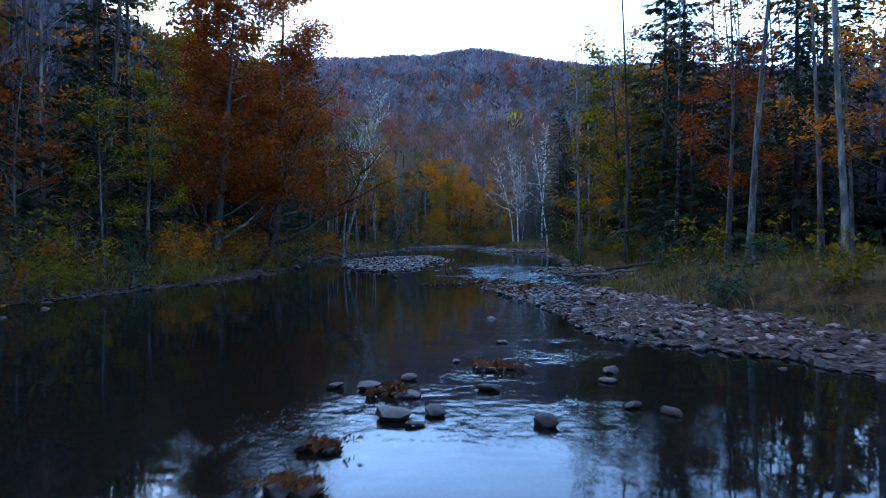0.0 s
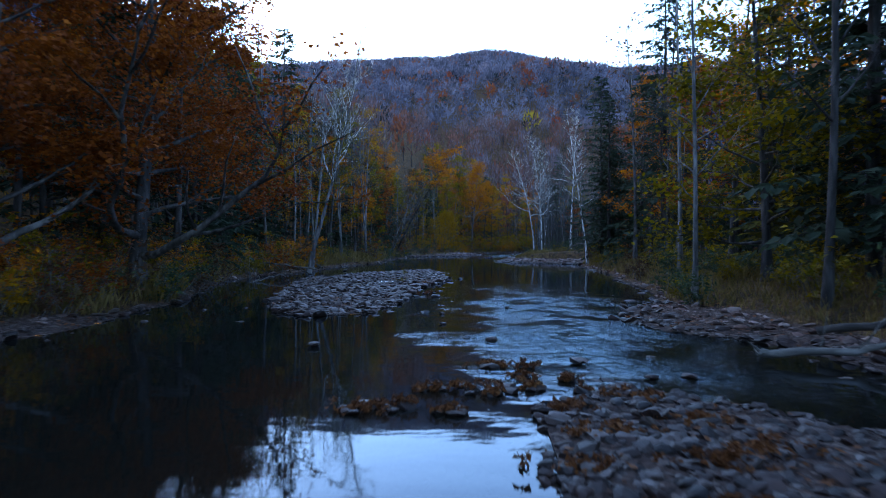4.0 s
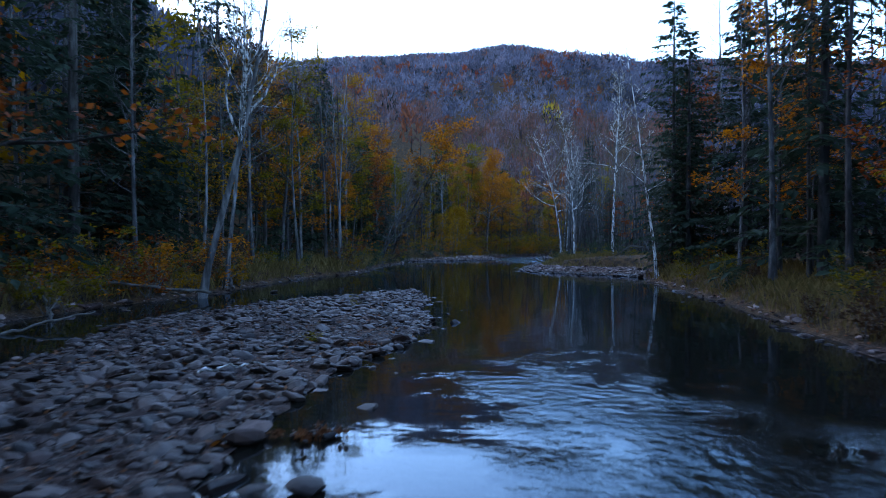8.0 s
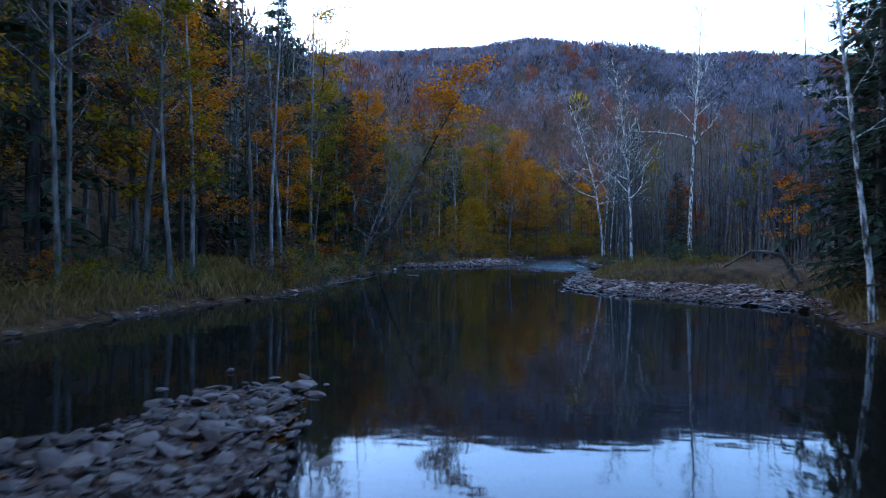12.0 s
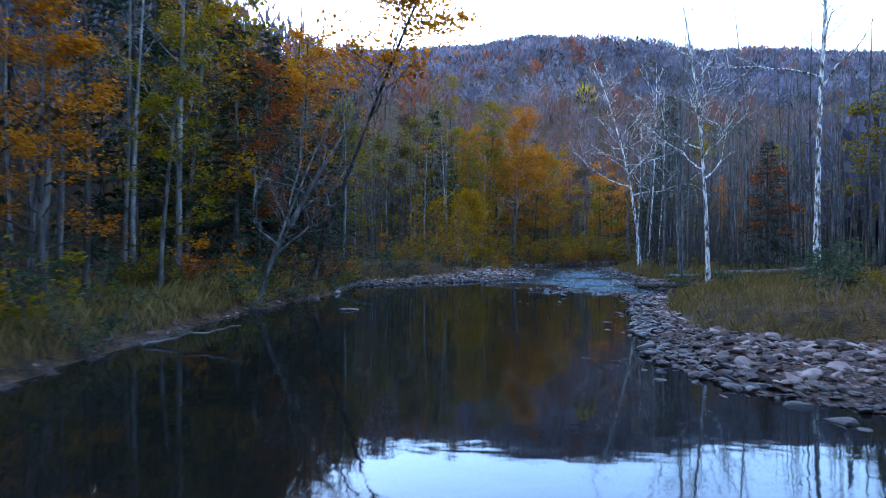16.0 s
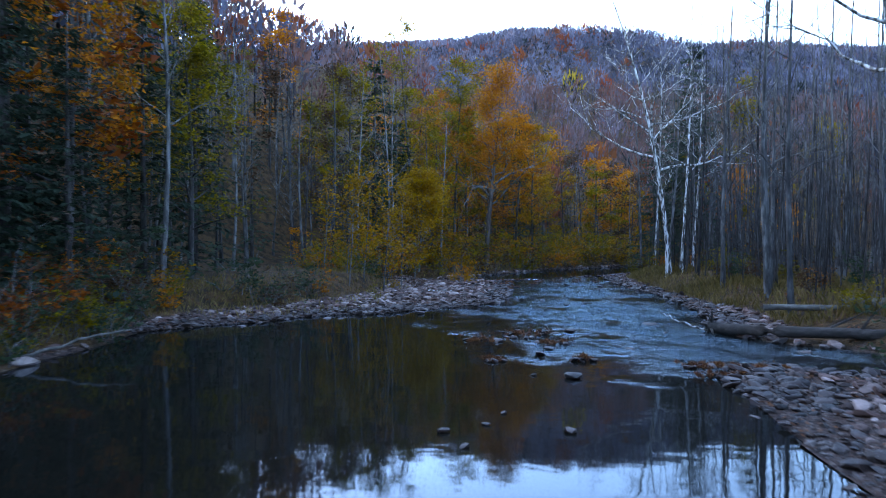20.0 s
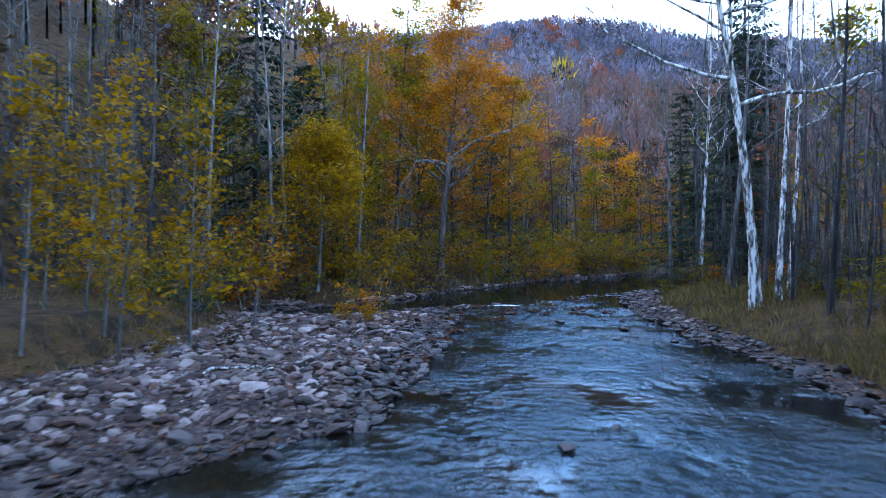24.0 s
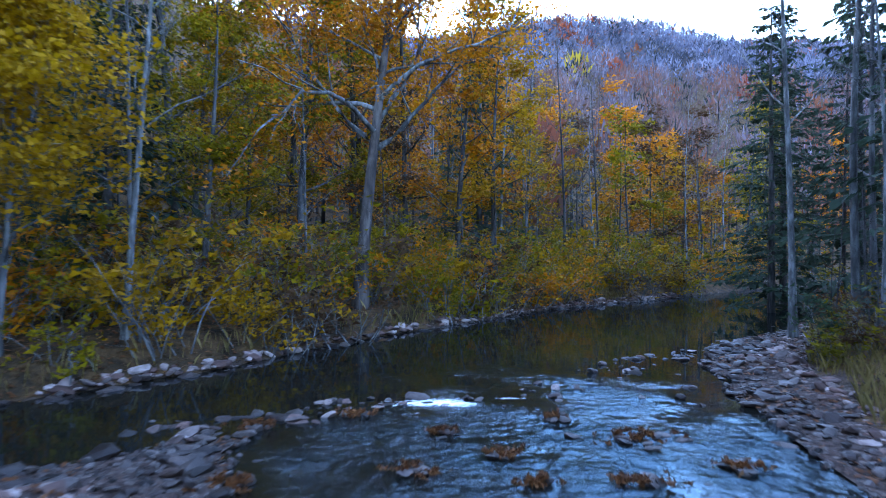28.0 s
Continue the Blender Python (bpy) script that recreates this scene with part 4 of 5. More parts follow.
for x, y, turn, size in [(-15.2, 79.4, 0, 1.0), (-14.6, 103.4, 60, 1.0), (-15.8, 94.9, 120, 0.95), (-15.2, 106.9, 200, 1.0), (-16.8, 98.6, 30, 1.0), (-19.8, 120.5, 70, 1.05), (-21.2, 117.2, 10, 1.05),
                         (-15.9, 143.5, 0, 1.0), (11.6, 152.9, 30, 0.95), (11.5, 146.3, 90, 0.95), (13.4, 184.3, 10, 0.95), (-13.2, 171.3, 60, 1.0), (-11.0, 174.5, 20, 1.0), (-10.7, 176.7, 100, 1.05), (-6.5, 176.6, 40, 0.85), (-4.5, 185.6, 40, 0.5), (20.5, 221, 0, 0.75), (23.5, 223, 90, 0.8),
                         (13.4, 173.3, 300, 1.0), (14.8, 141.1, 300, 1.0)]:
    hero(PALE[int(abs(x * 5 + y)) % 3], x, y, turn, size)
for x, y, turn, size in [(14.5, 155.6, 140, 1.0), (12.6, 161.3, 220, 0.9), (15.6, 162.9, 80, 1.0), (10.4, 141.2, 40, 0.9), (12.3, 148.2, 80, 1.0), (12.9, 149.4, 10, 0.85), (15.5, 180, 20, 0.9), (17, 186, 90, 0.95), (18.5, 191.5, 160, 0.9), (16.2, 176, 240, 0.9), (20, 183, 300, 1.0)]:
    hero(BARE[int(abs(x * 5 + y)) % 4], x, y, turn, size)

# ---- the woods on both banks ----
rng = random.Random(5)


def pick(rng, table):
    t = rng.random() * sum(w for w, _ in table)
    for w, v in table:
        t -= w
        if t <= 0:
            return v
    return table[-1][1]


spots = []
woods = Heap()
step = 3.9
for iy in range(int((250 + 40) / step)):
    for ix in range(int(130 / step)):
        spots.append((-58 + (ix + rng.uniform(0.05, 0.95)) * step, -40 + (iy + rng.uniform(0.05, 0.95)) * step))
sx, sy = np.array([s[0] for s in spots]), np.array([s[1] for s in spots])
sdist, sdl, sdr, s_in = shore(sx, sy)
sgr = gravel_at(sx, sy)
sz = height(sx, sy)
for x, y, d, dl, dr, gr, z in zip(sx, sy, sdist, sdl, sdr, sgr, sz):
    left = dl < dr
    if gr or d < (2.8 if 58 < y < 142 or y < 32 else 1.6) or d > ((32 if y > 165 else 24) if left else 23) or any((x - a) ** 2 + (y - b) ** 2 < c * c for a, b, c in TAKEN):
        continue
    if (8 < x < 13.5 and 140 < y < 192) or (x < 12 and dl > dr and y < 32):
        continue
    if (-16 < x < -6 and 136 < y < 166) or (not left and 98 < y < 140 and x < 20):
        continue
    if y < 4 and (d < 3 or rng.random() < 0.4):
        continue
    turn, size = rng.uniform(0, 360), rng.uniform(0.78, 1.12)
    near = d < (14 if y > 155 and left else 8) and y > 8 and y < 215
    bend_woods = y > 150 and left
    if near and rng.random() < 0.22:
        continue
    if near and d < 4:
        what = pick(rng, [(3, "thin"), (2, "bare"), (1.0, "leafy"), (0.8, "pale"), (0.0 if bend_woods or y > 100 else 0.6, "hem")])
    elif bend_woods and x < -11 and y < 196:
        what = pick(rng, [(4, "bare"), (1, "pale"), (1.6, "leafy"), (1, "thin"), (2.4, "hem")])
    elif bend_woods:
        what = pick(rng, [(2.8, "bare"), (1.2, "pale"), (3.2, "leafy"), (1.8, "thin"), (0.3, "hem")])
    elif left:
        what = pick(rng, [(4, "bare"), (1.2, "pale"), (2.0, "leafy"), (1.0, "thin"), (1.8, "hem")])
    elif y > 105:
        what = pick(rng, [(4, "bare"), (2.4, "pale"), (0.25, "leafy"), (0.4, "thin")])
    else:
        what = pick(rng, [(4, "bare"), (1.0, "pale"), (1.2, "leafy"), (0.8, "thin"), (2.4, "hem")])
    tint = None
    if what in ("leafy", "thin"):
        if bend_woods and x < -11 and y < 196:
            tint = pick(rng, [(0.6, LEAF_YELLOW), (3, LEAF_OLIVE), (2, LEAF_BROWN)])
        elif bend_woods:
            tint = pick(rng, [(2.4, LEAF_YELLOW), (3.2, LEAF_ORANGE), (3.4, LEAF_OLIVE), (1.4, LEAF_BROWN)])
        elif left and y < 34:
            tint = pick(rng, [(3, LEAF_BROWN), (2, LEAF_RED), (1, LEAF_OLIVE)])
        elif left and y < 56:
            tint = pick(rng, [(4, LEAF_RED), (2, LEAF_ORANGE), (1, LEAF_OLIVE)])
        else:
            tint = pick(rng, [(2, LEAF_YELLOW), (3, LEAF_ORANGE), (1.5, LEAF_RED), (3, LEAF_OLIVE), (1.5, LEAF_BROWN)])
    if near:
        k = {"bare": BARE, "pale": PALE, "leafy": LEAFY, "thin": THIN, "hem": HEM}[what]
    else:
        k = {"bare": BACK, "pale": BACK_PALE, "leafy": BACK_LEAFY, "thin": BACK_LEAFY, "hem": BACK_HEM}[what]
        if what == "thin":
            size *= 0.6
        elif left and y < 150:
            size *= 1.28
    chosen = k[rng.randrange(len(k))]
    if near:
        chosen.place(x, y, turn, size, tint, z=z - 0.08)
    else:
        woods.add(chosen, pose(x, y, z - 0.08, 0, 0, turn) @ Matrix.Diagonal((size, size, size, 1)), tint)
for _ in range(320):
    x, y = rng.uniform(12, 24), rng.uniform(138, 202)
    if float(shore(x, y)[0]) < 2.5 or float(shore(x, y)[1]) < float(shore(x, y)[2]):
        continue
    s_ = rng.uniform(0.25, 0.55)
    woods.add(BACK[rng.choice((1, 4))], pose(x, y, float(height(x, y)) - 0.08 - 4.2 * s_, 0, 0, rng.uniform(0, 360)) @ Matrix.Diagonal((s_, s_, s_, 1)))
for _ in range(360):
    x, y = rng.uniform(14, 62), rng.uniform(140, 236)
    d, dl, dr, _m = shore(x, y)
    if float(d) < 4 or float(dl) < float(dr) or any((x - a) ** 2 + (y - b) ** 2 < 1.2 for a, b, c in TAKEN):
        continue
    s_ = rng.uniform(0.7, 1.0)
    kind_ = BACK_PALE[rng.randrange(3)] if rng.random() < 0.35 else BACK[rng.choice((0, 1, 3))]
    woods.add(kind_, pose(x, y, float(height(x, y)) - 0.08, 0, 0, rng.uniform(0, 360)) @ Matrix.Diagonal((s_, s_, s_, 1)))
woods.link("back_woods", "dense mixed woods behind the banks, bare and autumn trees", "forest")

# shrubs along the banks
zones = [(2600, -34, 34, 8, 215), (1250, -22, 38, 150, 235), (200, -20, -11, 90, 143), (320, -20, -10, 14, 62), (120, -20, -12, 62, 92)]
sx = np.array([rng.uniform(x0, x1) for k_, x0, x1, y0, y1 in zones for _ in range(k_)])
sy = np.array([rng.uniform(y0, y1) for k_, x0, x1, y0, y1 in zones for _ in range(k_)])
sdist, sdl, sdr, s_in = shore(sx, sy)
sgr, sz = gravel_at(sx, sy), height(sx, sy)
count = 0
brush = Heap()
for x, y, d, dl, dr, gr, z in zip(sx, sy, sdist, sdl, sdr, sgr, sz):
    left = dl < dr
    if 6 < x < 17 and 127 < y < 143 and rng.random() < 0.85:
        continue
    if not left and 98 < y < 127 and rng.random() < 0.7:
        continue
    if (x + 1.2) ** 2 + (y - 185.4) ** 2 < 5.5 or (not left and 143 < y < 176 and x < 14 and rng.random() < 0.85):
        continue
    if left and 82 < y < 118 and d < 6 and rng.random() < 0.7:
        continue
    if gr or d < (0.1 if left else 0.5) or d > (14 if y > 178 else 7) or (y < 160 and rng.random() < smooth(1.5, 8, d) * 0.6):
        continue
    if left and y > 165:
        tint = pick(rng, [(2.4, LEAF_YELLOW), (4, LEAF_OLIVE), (0.8, LEAF_ORANGE), (1, LEAF_BROWN)])
    else:
        tint = pick(rng, [(1, LEAF_YELLOW), (3, LEAF_OLIVE), (1.2, LEAF_BROWN), (1.0, LEAF_ORANGE), (1.8, LEAF_GREEN)])
    if not left:
        tint = pick(rng, [(3, LEAF_OLIVE), (2.5 if y > 60 else 0.3, LEAF_BROWN), (3 if y < 140 else 0.6, LEAF_GREEN), (0.3 if y > 60 else 0, LEAF_ORANGE)])
    tall_ = left and (y > 150 or rng.random() < 0.55)
    if tall_ and y < 150:
        tint = pick(rng, [(2, LEAF_BROWN), (2, LEAF_RED), (2, LEAF_ORANGE), (3, LEAF_OLIVE), (2, LEAF_GREEN)])
    kinds_ = TALL_SHRUB if tall_ else SHRUB
    sz_ = rng.uniform(0.75, 1.5) if tall_ and y > 166 else rng.uniform(0.5, 1.1) if tall_ else rng.uniform(0.5, 1.1)
    if count < 280 and rng.random() < 0.4:
        kinds_[rng.randrange(4)].place(x, y, rng.uniform(0, 360), sz_, tint, z=z - 0.03)
        count += 1
    else:
        brush.add(kinds_[rng.randrange(4)], pose(x, y, z - 0.03, 0, 0, rng.uniform(0, 360)) @ Matrix.Diagonal((sz_, sz_, sz_, 1)), tint)
brush.link("undergrowth", "tangled brush and weeds on the wooded banks", "undergrowth")


def stuff(name, v, f, mat, label, category):
    me_ = bpy.data.meshes.new(name)
    me_.from_pydata(v, [], f.tolist() if isinstance(f, np.ndarray) else f)
    me_.materials.append(mat)
    me_.update()
    return tagged(new(name, me_), label, category, kind="stuff")


# grass and weeds on the banks
nrng = np.random.default_rng(3)
N = 800000
gx, gy = nrng.uniform(-26, 24, N), nrng.uniform(8, 205, N)
gd = shore(gx, gy)[0]
dens = (gd > 0.45) & ~((gx < -1) & (gy > 164) & ((gd > 1.2) | (nrng.random(N) < 0.8))) & (gd < 10) & (~gravel_at(gx, gy) | ((gx < -5.5) & (gy > 141) & (gy < 168) & (nrng.random(N) < 0.35 * smooth(-5.5, -8.5, gx)))) & (nrng.random(N) < np.clip(1.15 - gd / 10, 0.1, 1) * (0.55 + 0.45 * wave(gx, gy, 2.0)))
dens &= ~((gx > 5) & (gx < 14) & (gy > 130) & (gy < 140.5) & (gd < 2.5))
gx, gy = gx[dens], gy[dens]
gz = height(gx, gy)
n = len(gx)
az, hh = nrng.uniform(0, 6.283, n), nrng.uniform(0.3, 0.95, n) * (1 + 0.3 * wave(gx, gy, 3.1))
hh = hh * np.where((gx > 0) & (gy < 60), 0.5, np.where(gx > 0, 0.62, 0.85))
hh = hh * np.where((gx < -5) & (gy > 138) & (gy < 169), 0.5, 1.0)
ln, w = nrng.uniform(0.1, 0.6, n) * hh, nrng.uniform(0.005, 0.013, n)
tang = np.stack([-np.sin(az), np.cos(az), 0 * az], 1) * w[:, None]
root = np.stack([gx, gy, gz - 0.05], 1)
tip = root + np.stack([np.cos(az) * ln, np.sin(az) * ln, hh], 1)
midp = root + np.stack([np.cos(az) * ln * 0.3, np.sin(az) * ln * 0.3, hh * 0.6], 1)
gv_ = np.stack([root - tang, root + tang, midp + tang * 0.8, tip, midp - tang * 0.8], 1).reshape(-1, 3)
gi = np.arange(n)[:, None] * 5
stuff("grass", gv_, np.concatenate([gi, gi + 1, gi + 2, gi + 3, gi + 4], 1), GRASS, "tall dry tan and green grass on the river banks", "grass")

# woods on the mountain: thousands of small bare crowns, some still in leaf
N = 60000
ty = 212 + 1010 * nrng.random(N) ** 0.85
tx = nrng.uniform(-880, 880, N)
td = shore(tx, ty)[0]
okm = (td > 16) & (np.abs(tx) < 60 + (ty - 150) * 0.75) & (nrng.random(N) < np.clip(620 / (ty + 60), 0, 1))
tx, ty = tx[okm][:13500], ty[okm][:13500]
hx, hy = nrng.uniform(-130, 130, 9000), nrng.uniform(-70, 215, 9000)
hd = shore(hx, hy)[0]
okh = (hd > np.where((hx < 0) & (hy > 150), 36, np.where(hx < 0, 24, 23))) & (hd < 100)
tx, ty = np.concatenate([tx, hx[okh][:3400]]), np.concatenate([ty, hy[okh][:3400]])
tz = height(tx, ty)
n = len(tx)
th = nrng.uniform(9, 15, n) * (1 + 0.55 * smooth(350, 900, ty))
th[ty < 212] += 5
# most crowns draw on the haze-blued stops, varying in patches
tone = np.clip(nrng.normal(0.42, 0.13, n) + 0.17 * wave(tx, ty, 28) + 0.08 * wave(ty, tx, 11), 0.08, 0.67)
warm = nrng.random(n) < 0.05 + 0.14 * smooth(0.1, 0.7, wave(tx, ty, 60)) + 0.25 * smooth(360, 240, ty)
tone[warm] = nrng.uniform(0.72, 0.97, warm.sum())
tone[nrng.random(n) < 0.03] = 0.0
close = ty < 212
tone[close] = np.where(nrng.random(n) < np.where(tx > 0, 0.03, 0.18), nrng.uniform(0.74, 0.9, n), nrng.uniform(0.15, 0.5, n))[close]
for cx_, cy_, rx_, ry_, tn_ in ((72, 770, 24, 26, 0.9), (135, 740, 22, 30, 0.8), (94, 690, 26, 25, 0.86)):
    red_ = ((tx - cx_) / rx_) ** 2 + ((ty - cy_) / ry_) ** 2 < 1
    tone[red_ & (nrng.random(n) < 0.55)] = tn_
gold = np.argmin((tx - 33) ** 2 + (ty - 431) ** 2)
tone[gold], th[gold] = 1.0, 18
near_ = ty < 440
# the nearer slope takes browner tones, with less painted haze
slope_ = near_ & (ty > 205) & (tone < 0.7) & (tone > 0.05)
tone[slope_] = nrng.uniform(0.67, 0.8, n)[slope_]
more = np.concatenate([np.arange(n), np.nonzero(near_)[0]])
tx, ty, tz, th, tone, near_ = tx[more], ty[more], tz[more], th[more], tone[more], near_[more]
n = len(tx)
K = 26
u = nrng.uniform(-0.75, 1.0, (n, K))
ang = nrng.uniform(0, 6.283, (n, K))
rad = np.sqrt(np.clip(1 - u * u, 0, 1)) * nrng.uniform(0.5, 1.0, (n, K))
R3 = th[:, None] * 0.34
cen = np.stack([tx[:, None] + np.cos(ang) * rad * R3, ty[:, None] + np.sin(ang) * rad * R3, tz[:, None] + th[:, None] * (0.58 + 0.36 * u)], 2)
dirs = np.stack([np.cos(ang) * rad * 0.8, np.sin(ang) * rad * 0.8, 0.55 + 0.5 * u], 2) + nrng.normal(0, 0.35, (n, K, 3))
dirs[near_, :, 2] += 0.7
dirs /= np.linalg.norm(dirs, axis=2)[:, :, None]
sid = np.cross(dirs, nrng.normal(0, 1, (n, K, 3)))
sid /= np.linalg.norm(sid, axis=2)[:, :, None]
ls = (th[:, None] * nrng.uniform(0.07, 0.16, (n, K)) * np.where(ty < 212, 0.45, np.where(near_, 0.75, 1.0))[:, None])[:, :, None]
ws = (th[:, None] * nrng.uniform(0.014, 0.045, (n, K)) * (np.where(tone > 0.78, 1.7, 1.0) * np.where(near_, 0.6, 1.0))[:, None])[:, :, None]
quad = np.stack([cen - dirs * ls - sid * ws, cen - dirs * ls + sid * ws, cen + dirs * ls], 2).reshape(-1, 3)
stem0 = np.stack([tx, ty, tz - 0.5], 1)
stem1 = np.stack([tx, ty, tz + th * 0.7], 1)
off = np.array([[0.16, 0, 0]])
quad2 = np.stack([stem0 - off, stem0 + off, stem1], 1).reshape(-1, 3)
allv = np.concatenate([quad, quad2])
faces = np.arange(len(allv)).reshape(-1, 3)
far_woods = stuff("mountain_woods", allv, faces, WOODS, "bare purple-grey woods, tinted blue for haze, with rust patches on the mountain", "forest")
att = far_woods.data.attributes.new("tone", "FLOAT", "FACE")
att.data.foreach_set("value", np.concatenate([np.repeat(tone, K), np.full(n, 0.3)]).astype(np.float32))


# ---- gravel bars: a bed of gravel with its stones ----
def stone_mesh(seed, fine):
    """A worn angular river stone of unit size, lying flat."""
    rng_ = random.Random(seed)
    bm = bmesh.new()
    count_ = 24 if fine else 11
    sx_, sy_, sz_ = rng_.uniform(0.9, 1.2), rng_.uniform(0.58, 0.95), rng_.uniform(0.26, 0.5)
    for k in range(count_):
        z = 1 - 2 * (k + 0.5) / count_
        a = 2.4 * k + rng_.gauss(0, 0.3)
        p = Vector((math.cos(a) * math.sqrt(1 - z * z), math.sin(a) * math.sqrt(1 - z * z), z))
        # pushed out towards a box, so that tops and sides come out flat
        p = p / (abs(p.x) ** 3.2 + abs(p.y) ** 3.2 + abs(p.z) ** 3.2) ** (1 / 3.2) * 0.47 * rng_.uniform(0.84, 1.06)
        bm.verts.new((p.x * sx_ + 0.12 * p.z, p.y * sy_, p.z * sz_))
    hull = bmesh.ops.convex_hull(bm, input=bm.verts[:])
    bmesh.ops.delete(bm, geom=list({e for e in hull["geom_interior"] + hull["geom_unused"] if isinstance(e, bmesh.types.BMVert)}), context="VERTS")
    bmesh.ops.recalc_face_normals(bm, faces=bm.faces[:])
    me_ = bpy.data.meshes.new("stone")
    bm.to_mesh(me_)
    bm.free()
    me_.materials.append(STONE)
    if fine:
        soft_shade(me_)
        me_.set_sharp_from_angle(angle=radians(38))
    return me_


STONES = [stone_mesh(300 + i, True) for i in range(12)]
PEBBLES = [stone_mesh(340 + i, False) for i in range(10)]


WET_STONES = []
for s_ in STONES:
    w_ = s_.copy()
    w_.materials[0] = WET_STONE
    WET_STONES.append(w_)


def mesh_arrays(me_):
    v = np.empty(len(me_.vertices) * 3)
    me_.vertices.foreach_get("co", v)
    return v.reshape(-1, 3), [tuple(p.vertices) for p in me_.polygons]


RAW_STONES = [mesh_arrays(m_) for m_ in STONES]
RAW_PEBBLES = [mesh_arrays(m_) for m_ in PEBBLES]


def scatter(rng_, v, f, raw, x, y, z, size, tilt):
    """Adds one turned stone to the lists of a joined mesh."""
    base_v, base_f = raw
    m_ = np.array(Euler((rng_.gauss(0, tilt), rng_.gauss(0, tilt), rng_.uniform(0, 6.283))).to_matrix()) * size
    start_ = scatter.count
    v.append(base_v @ m_.T + np.array((x, y, z)))
    f.extend([tuple(i + start_ for i in p) for p in base_f])
    scatter.count += len(base_v)


scatter.count = 0


def gravel_bar(poly, label, seed, per_m2, near, big=0.38, top=0.42):
    """A sheet of gravel over the ground in poly, and the stones on it."""
    rng_ = random.Random(seed)
    xs_, ys_ = [p[0] for p in poly], [p[1] for p in poly]
    x0, x1, y0, y1 = min(xs_), max(xs_), min(ys_), max(ys_)
    v_, f_ = grid(np.arange(x0, x1 + 0.4, 0.4), np.arange(y0, y1 + 0.4, 0.4), lambda a, b: height(a, b) + 0.02)
    ins = poly_in(v_[:, 0], v_[:, 1], poly) & (shore(v_[:, 0], v_[:, 1])[0] > -0.15)
    f_ = f_[ins[f_].all(1)]
    used_ = np.zeros(len(v_), bool)
    used_[f_.ravel()] = True
    re_ = np.cumsum(used_) - 1
    me_ = mesh_of("gravel_bar", v_[used_], re_[f_].tolist(), GROUND)
    att_ = me_.attributes.new("gravel", "FLOAT", "POINT")
    att_.data.foreach_set("value", np.ones(int(used_.sum()), np.float32))
    bar = tagged(new("gravel_bar", me_), label, "gravel bar", kind="structure")
    area = abs(sum(a[0] * b[1] - b[0] * a[1] for a, b in zip(poly, poly[1:] + poly[:1]))) / 2
    n_ = int(area * per_m2 * 2.0)
    px = np.array([rng_.uniform(x0 - 1.2, x1 + 1.2) for _ in range(n_ * 4)])
    py = np.array([rng_.uniform(y0 - 1.2, y1 + 1.2) for _ in range(n_ * 4)])
    d_ = shore(px, py)[0]
    inside = poly_in(px, py, poly)
    edge = poly_dist(px, py, poly, True)
    ok_ = (inside & (d_ > -1.6)) | ((edge < 1.1) & (d_ < 0) & (d_ > -1.2))
    pz = height(px, py)
    damp = 0.3 if poly is MID_BAR else 0.1
    v, f, wet_, made, total = [], [], [], 0, 0
    scatter.count = 0
    for x, y, z, d, o, ins_, ed in zip(px, py, pz, d_, ok_, inside, edge):
        if not o or total >= n_:
            continue
        # sparser towards deep water, and in patches
        if d < 0 and rng_.random() < (0.6 if poly is MID_BAR else 0.45) + 0.4 * min(1, -d):
            continue
        if rng_.random() < 0.28 * (1 + float(wave(x, y, 1.6))):
            continue
        total += 1
        s_ = min(top, rng_.lognormvariate(math.log(0.155), 0.58)) * (1.0 + 0.3 * float(wave(x + 9, y, 2.2)))
        if rng_.random() < 0.014:
            s_ = rng_.uniform(big, big * 1.6)
        zz = max(z, -0.14) + s_ * 0.12
        if near(x, y) and made < 300 and s_ > 0.17:
            ob = new("stone", (WET_STONES if z < damp else STONES)[rng_.randrange(12)])
            ob.parent = bar
            ob.matrix_basis = Matrix.LocRotScale((x, y, zz), Euler((rng_.gauss(0, 0.18), rng_.gauss(0, 0.18), rng_.uniform(0, 6.283))), (s_, s_, s_))
            made += 1
        else:
            raw_ = RAW_STONES[rng_.randrange(12)] if s_ > 0.3 else RAW_PEBBLES[rng_.randrange(10)]
            scatter(rng_, v, f, raw_, x, y, zz, s_, 0.25)
            wet_.extend([1 if z < damp else 0] * len(raw_[1]))
    me2 = bpy.data.meshes.new("loose_stones")
    me2.from_pydata(np.concatenate(v), [], f)
    me2.materials.append(STONE)
    me2.materials.append(WET_STONE)
    me2.polygons.foreach_set("material_index", wet_)
    me2.update()
    ob = new("loose_stones", me2)
    ob.parent = bar
    tagged(ob, "", kind="stuff")


gravel_bar(GRAVEL[0], "gravel bar of pinkish grey river stones below a grassy bank", 401, 20, lambda x, y: 15 < y < 32, 0.3, 0.3)
gravel_bar(MID_BAR, "long gravel bar of pinkish grey stones in mid river", 402, 20, lambda x, y: x > -7.5 and 44 < y < 78)
gravel_bar(GRAVEL[2], "curved stony shore at the inside of the pool", 403, 19, lambda x, y: x < 7 and y > 112)
gravel_bar(GRAVEL[3], "wide gravel bar of grey and pink stones with saplings", 404, 21, lambda x, y: x > -5)
gravel_bar(GRAVEL[4], "stony shore beside the fast riffle", 405, 17, lambda x, y: True)
gravel_bar(GRAVEL[1], "stony shore with driftwood", 406, 10, lambda x, y: True)
gravel_bar(GRAVEL[5], "low spit of sand and stones at the wooded bank", 407, 5, lambda x, y: True)

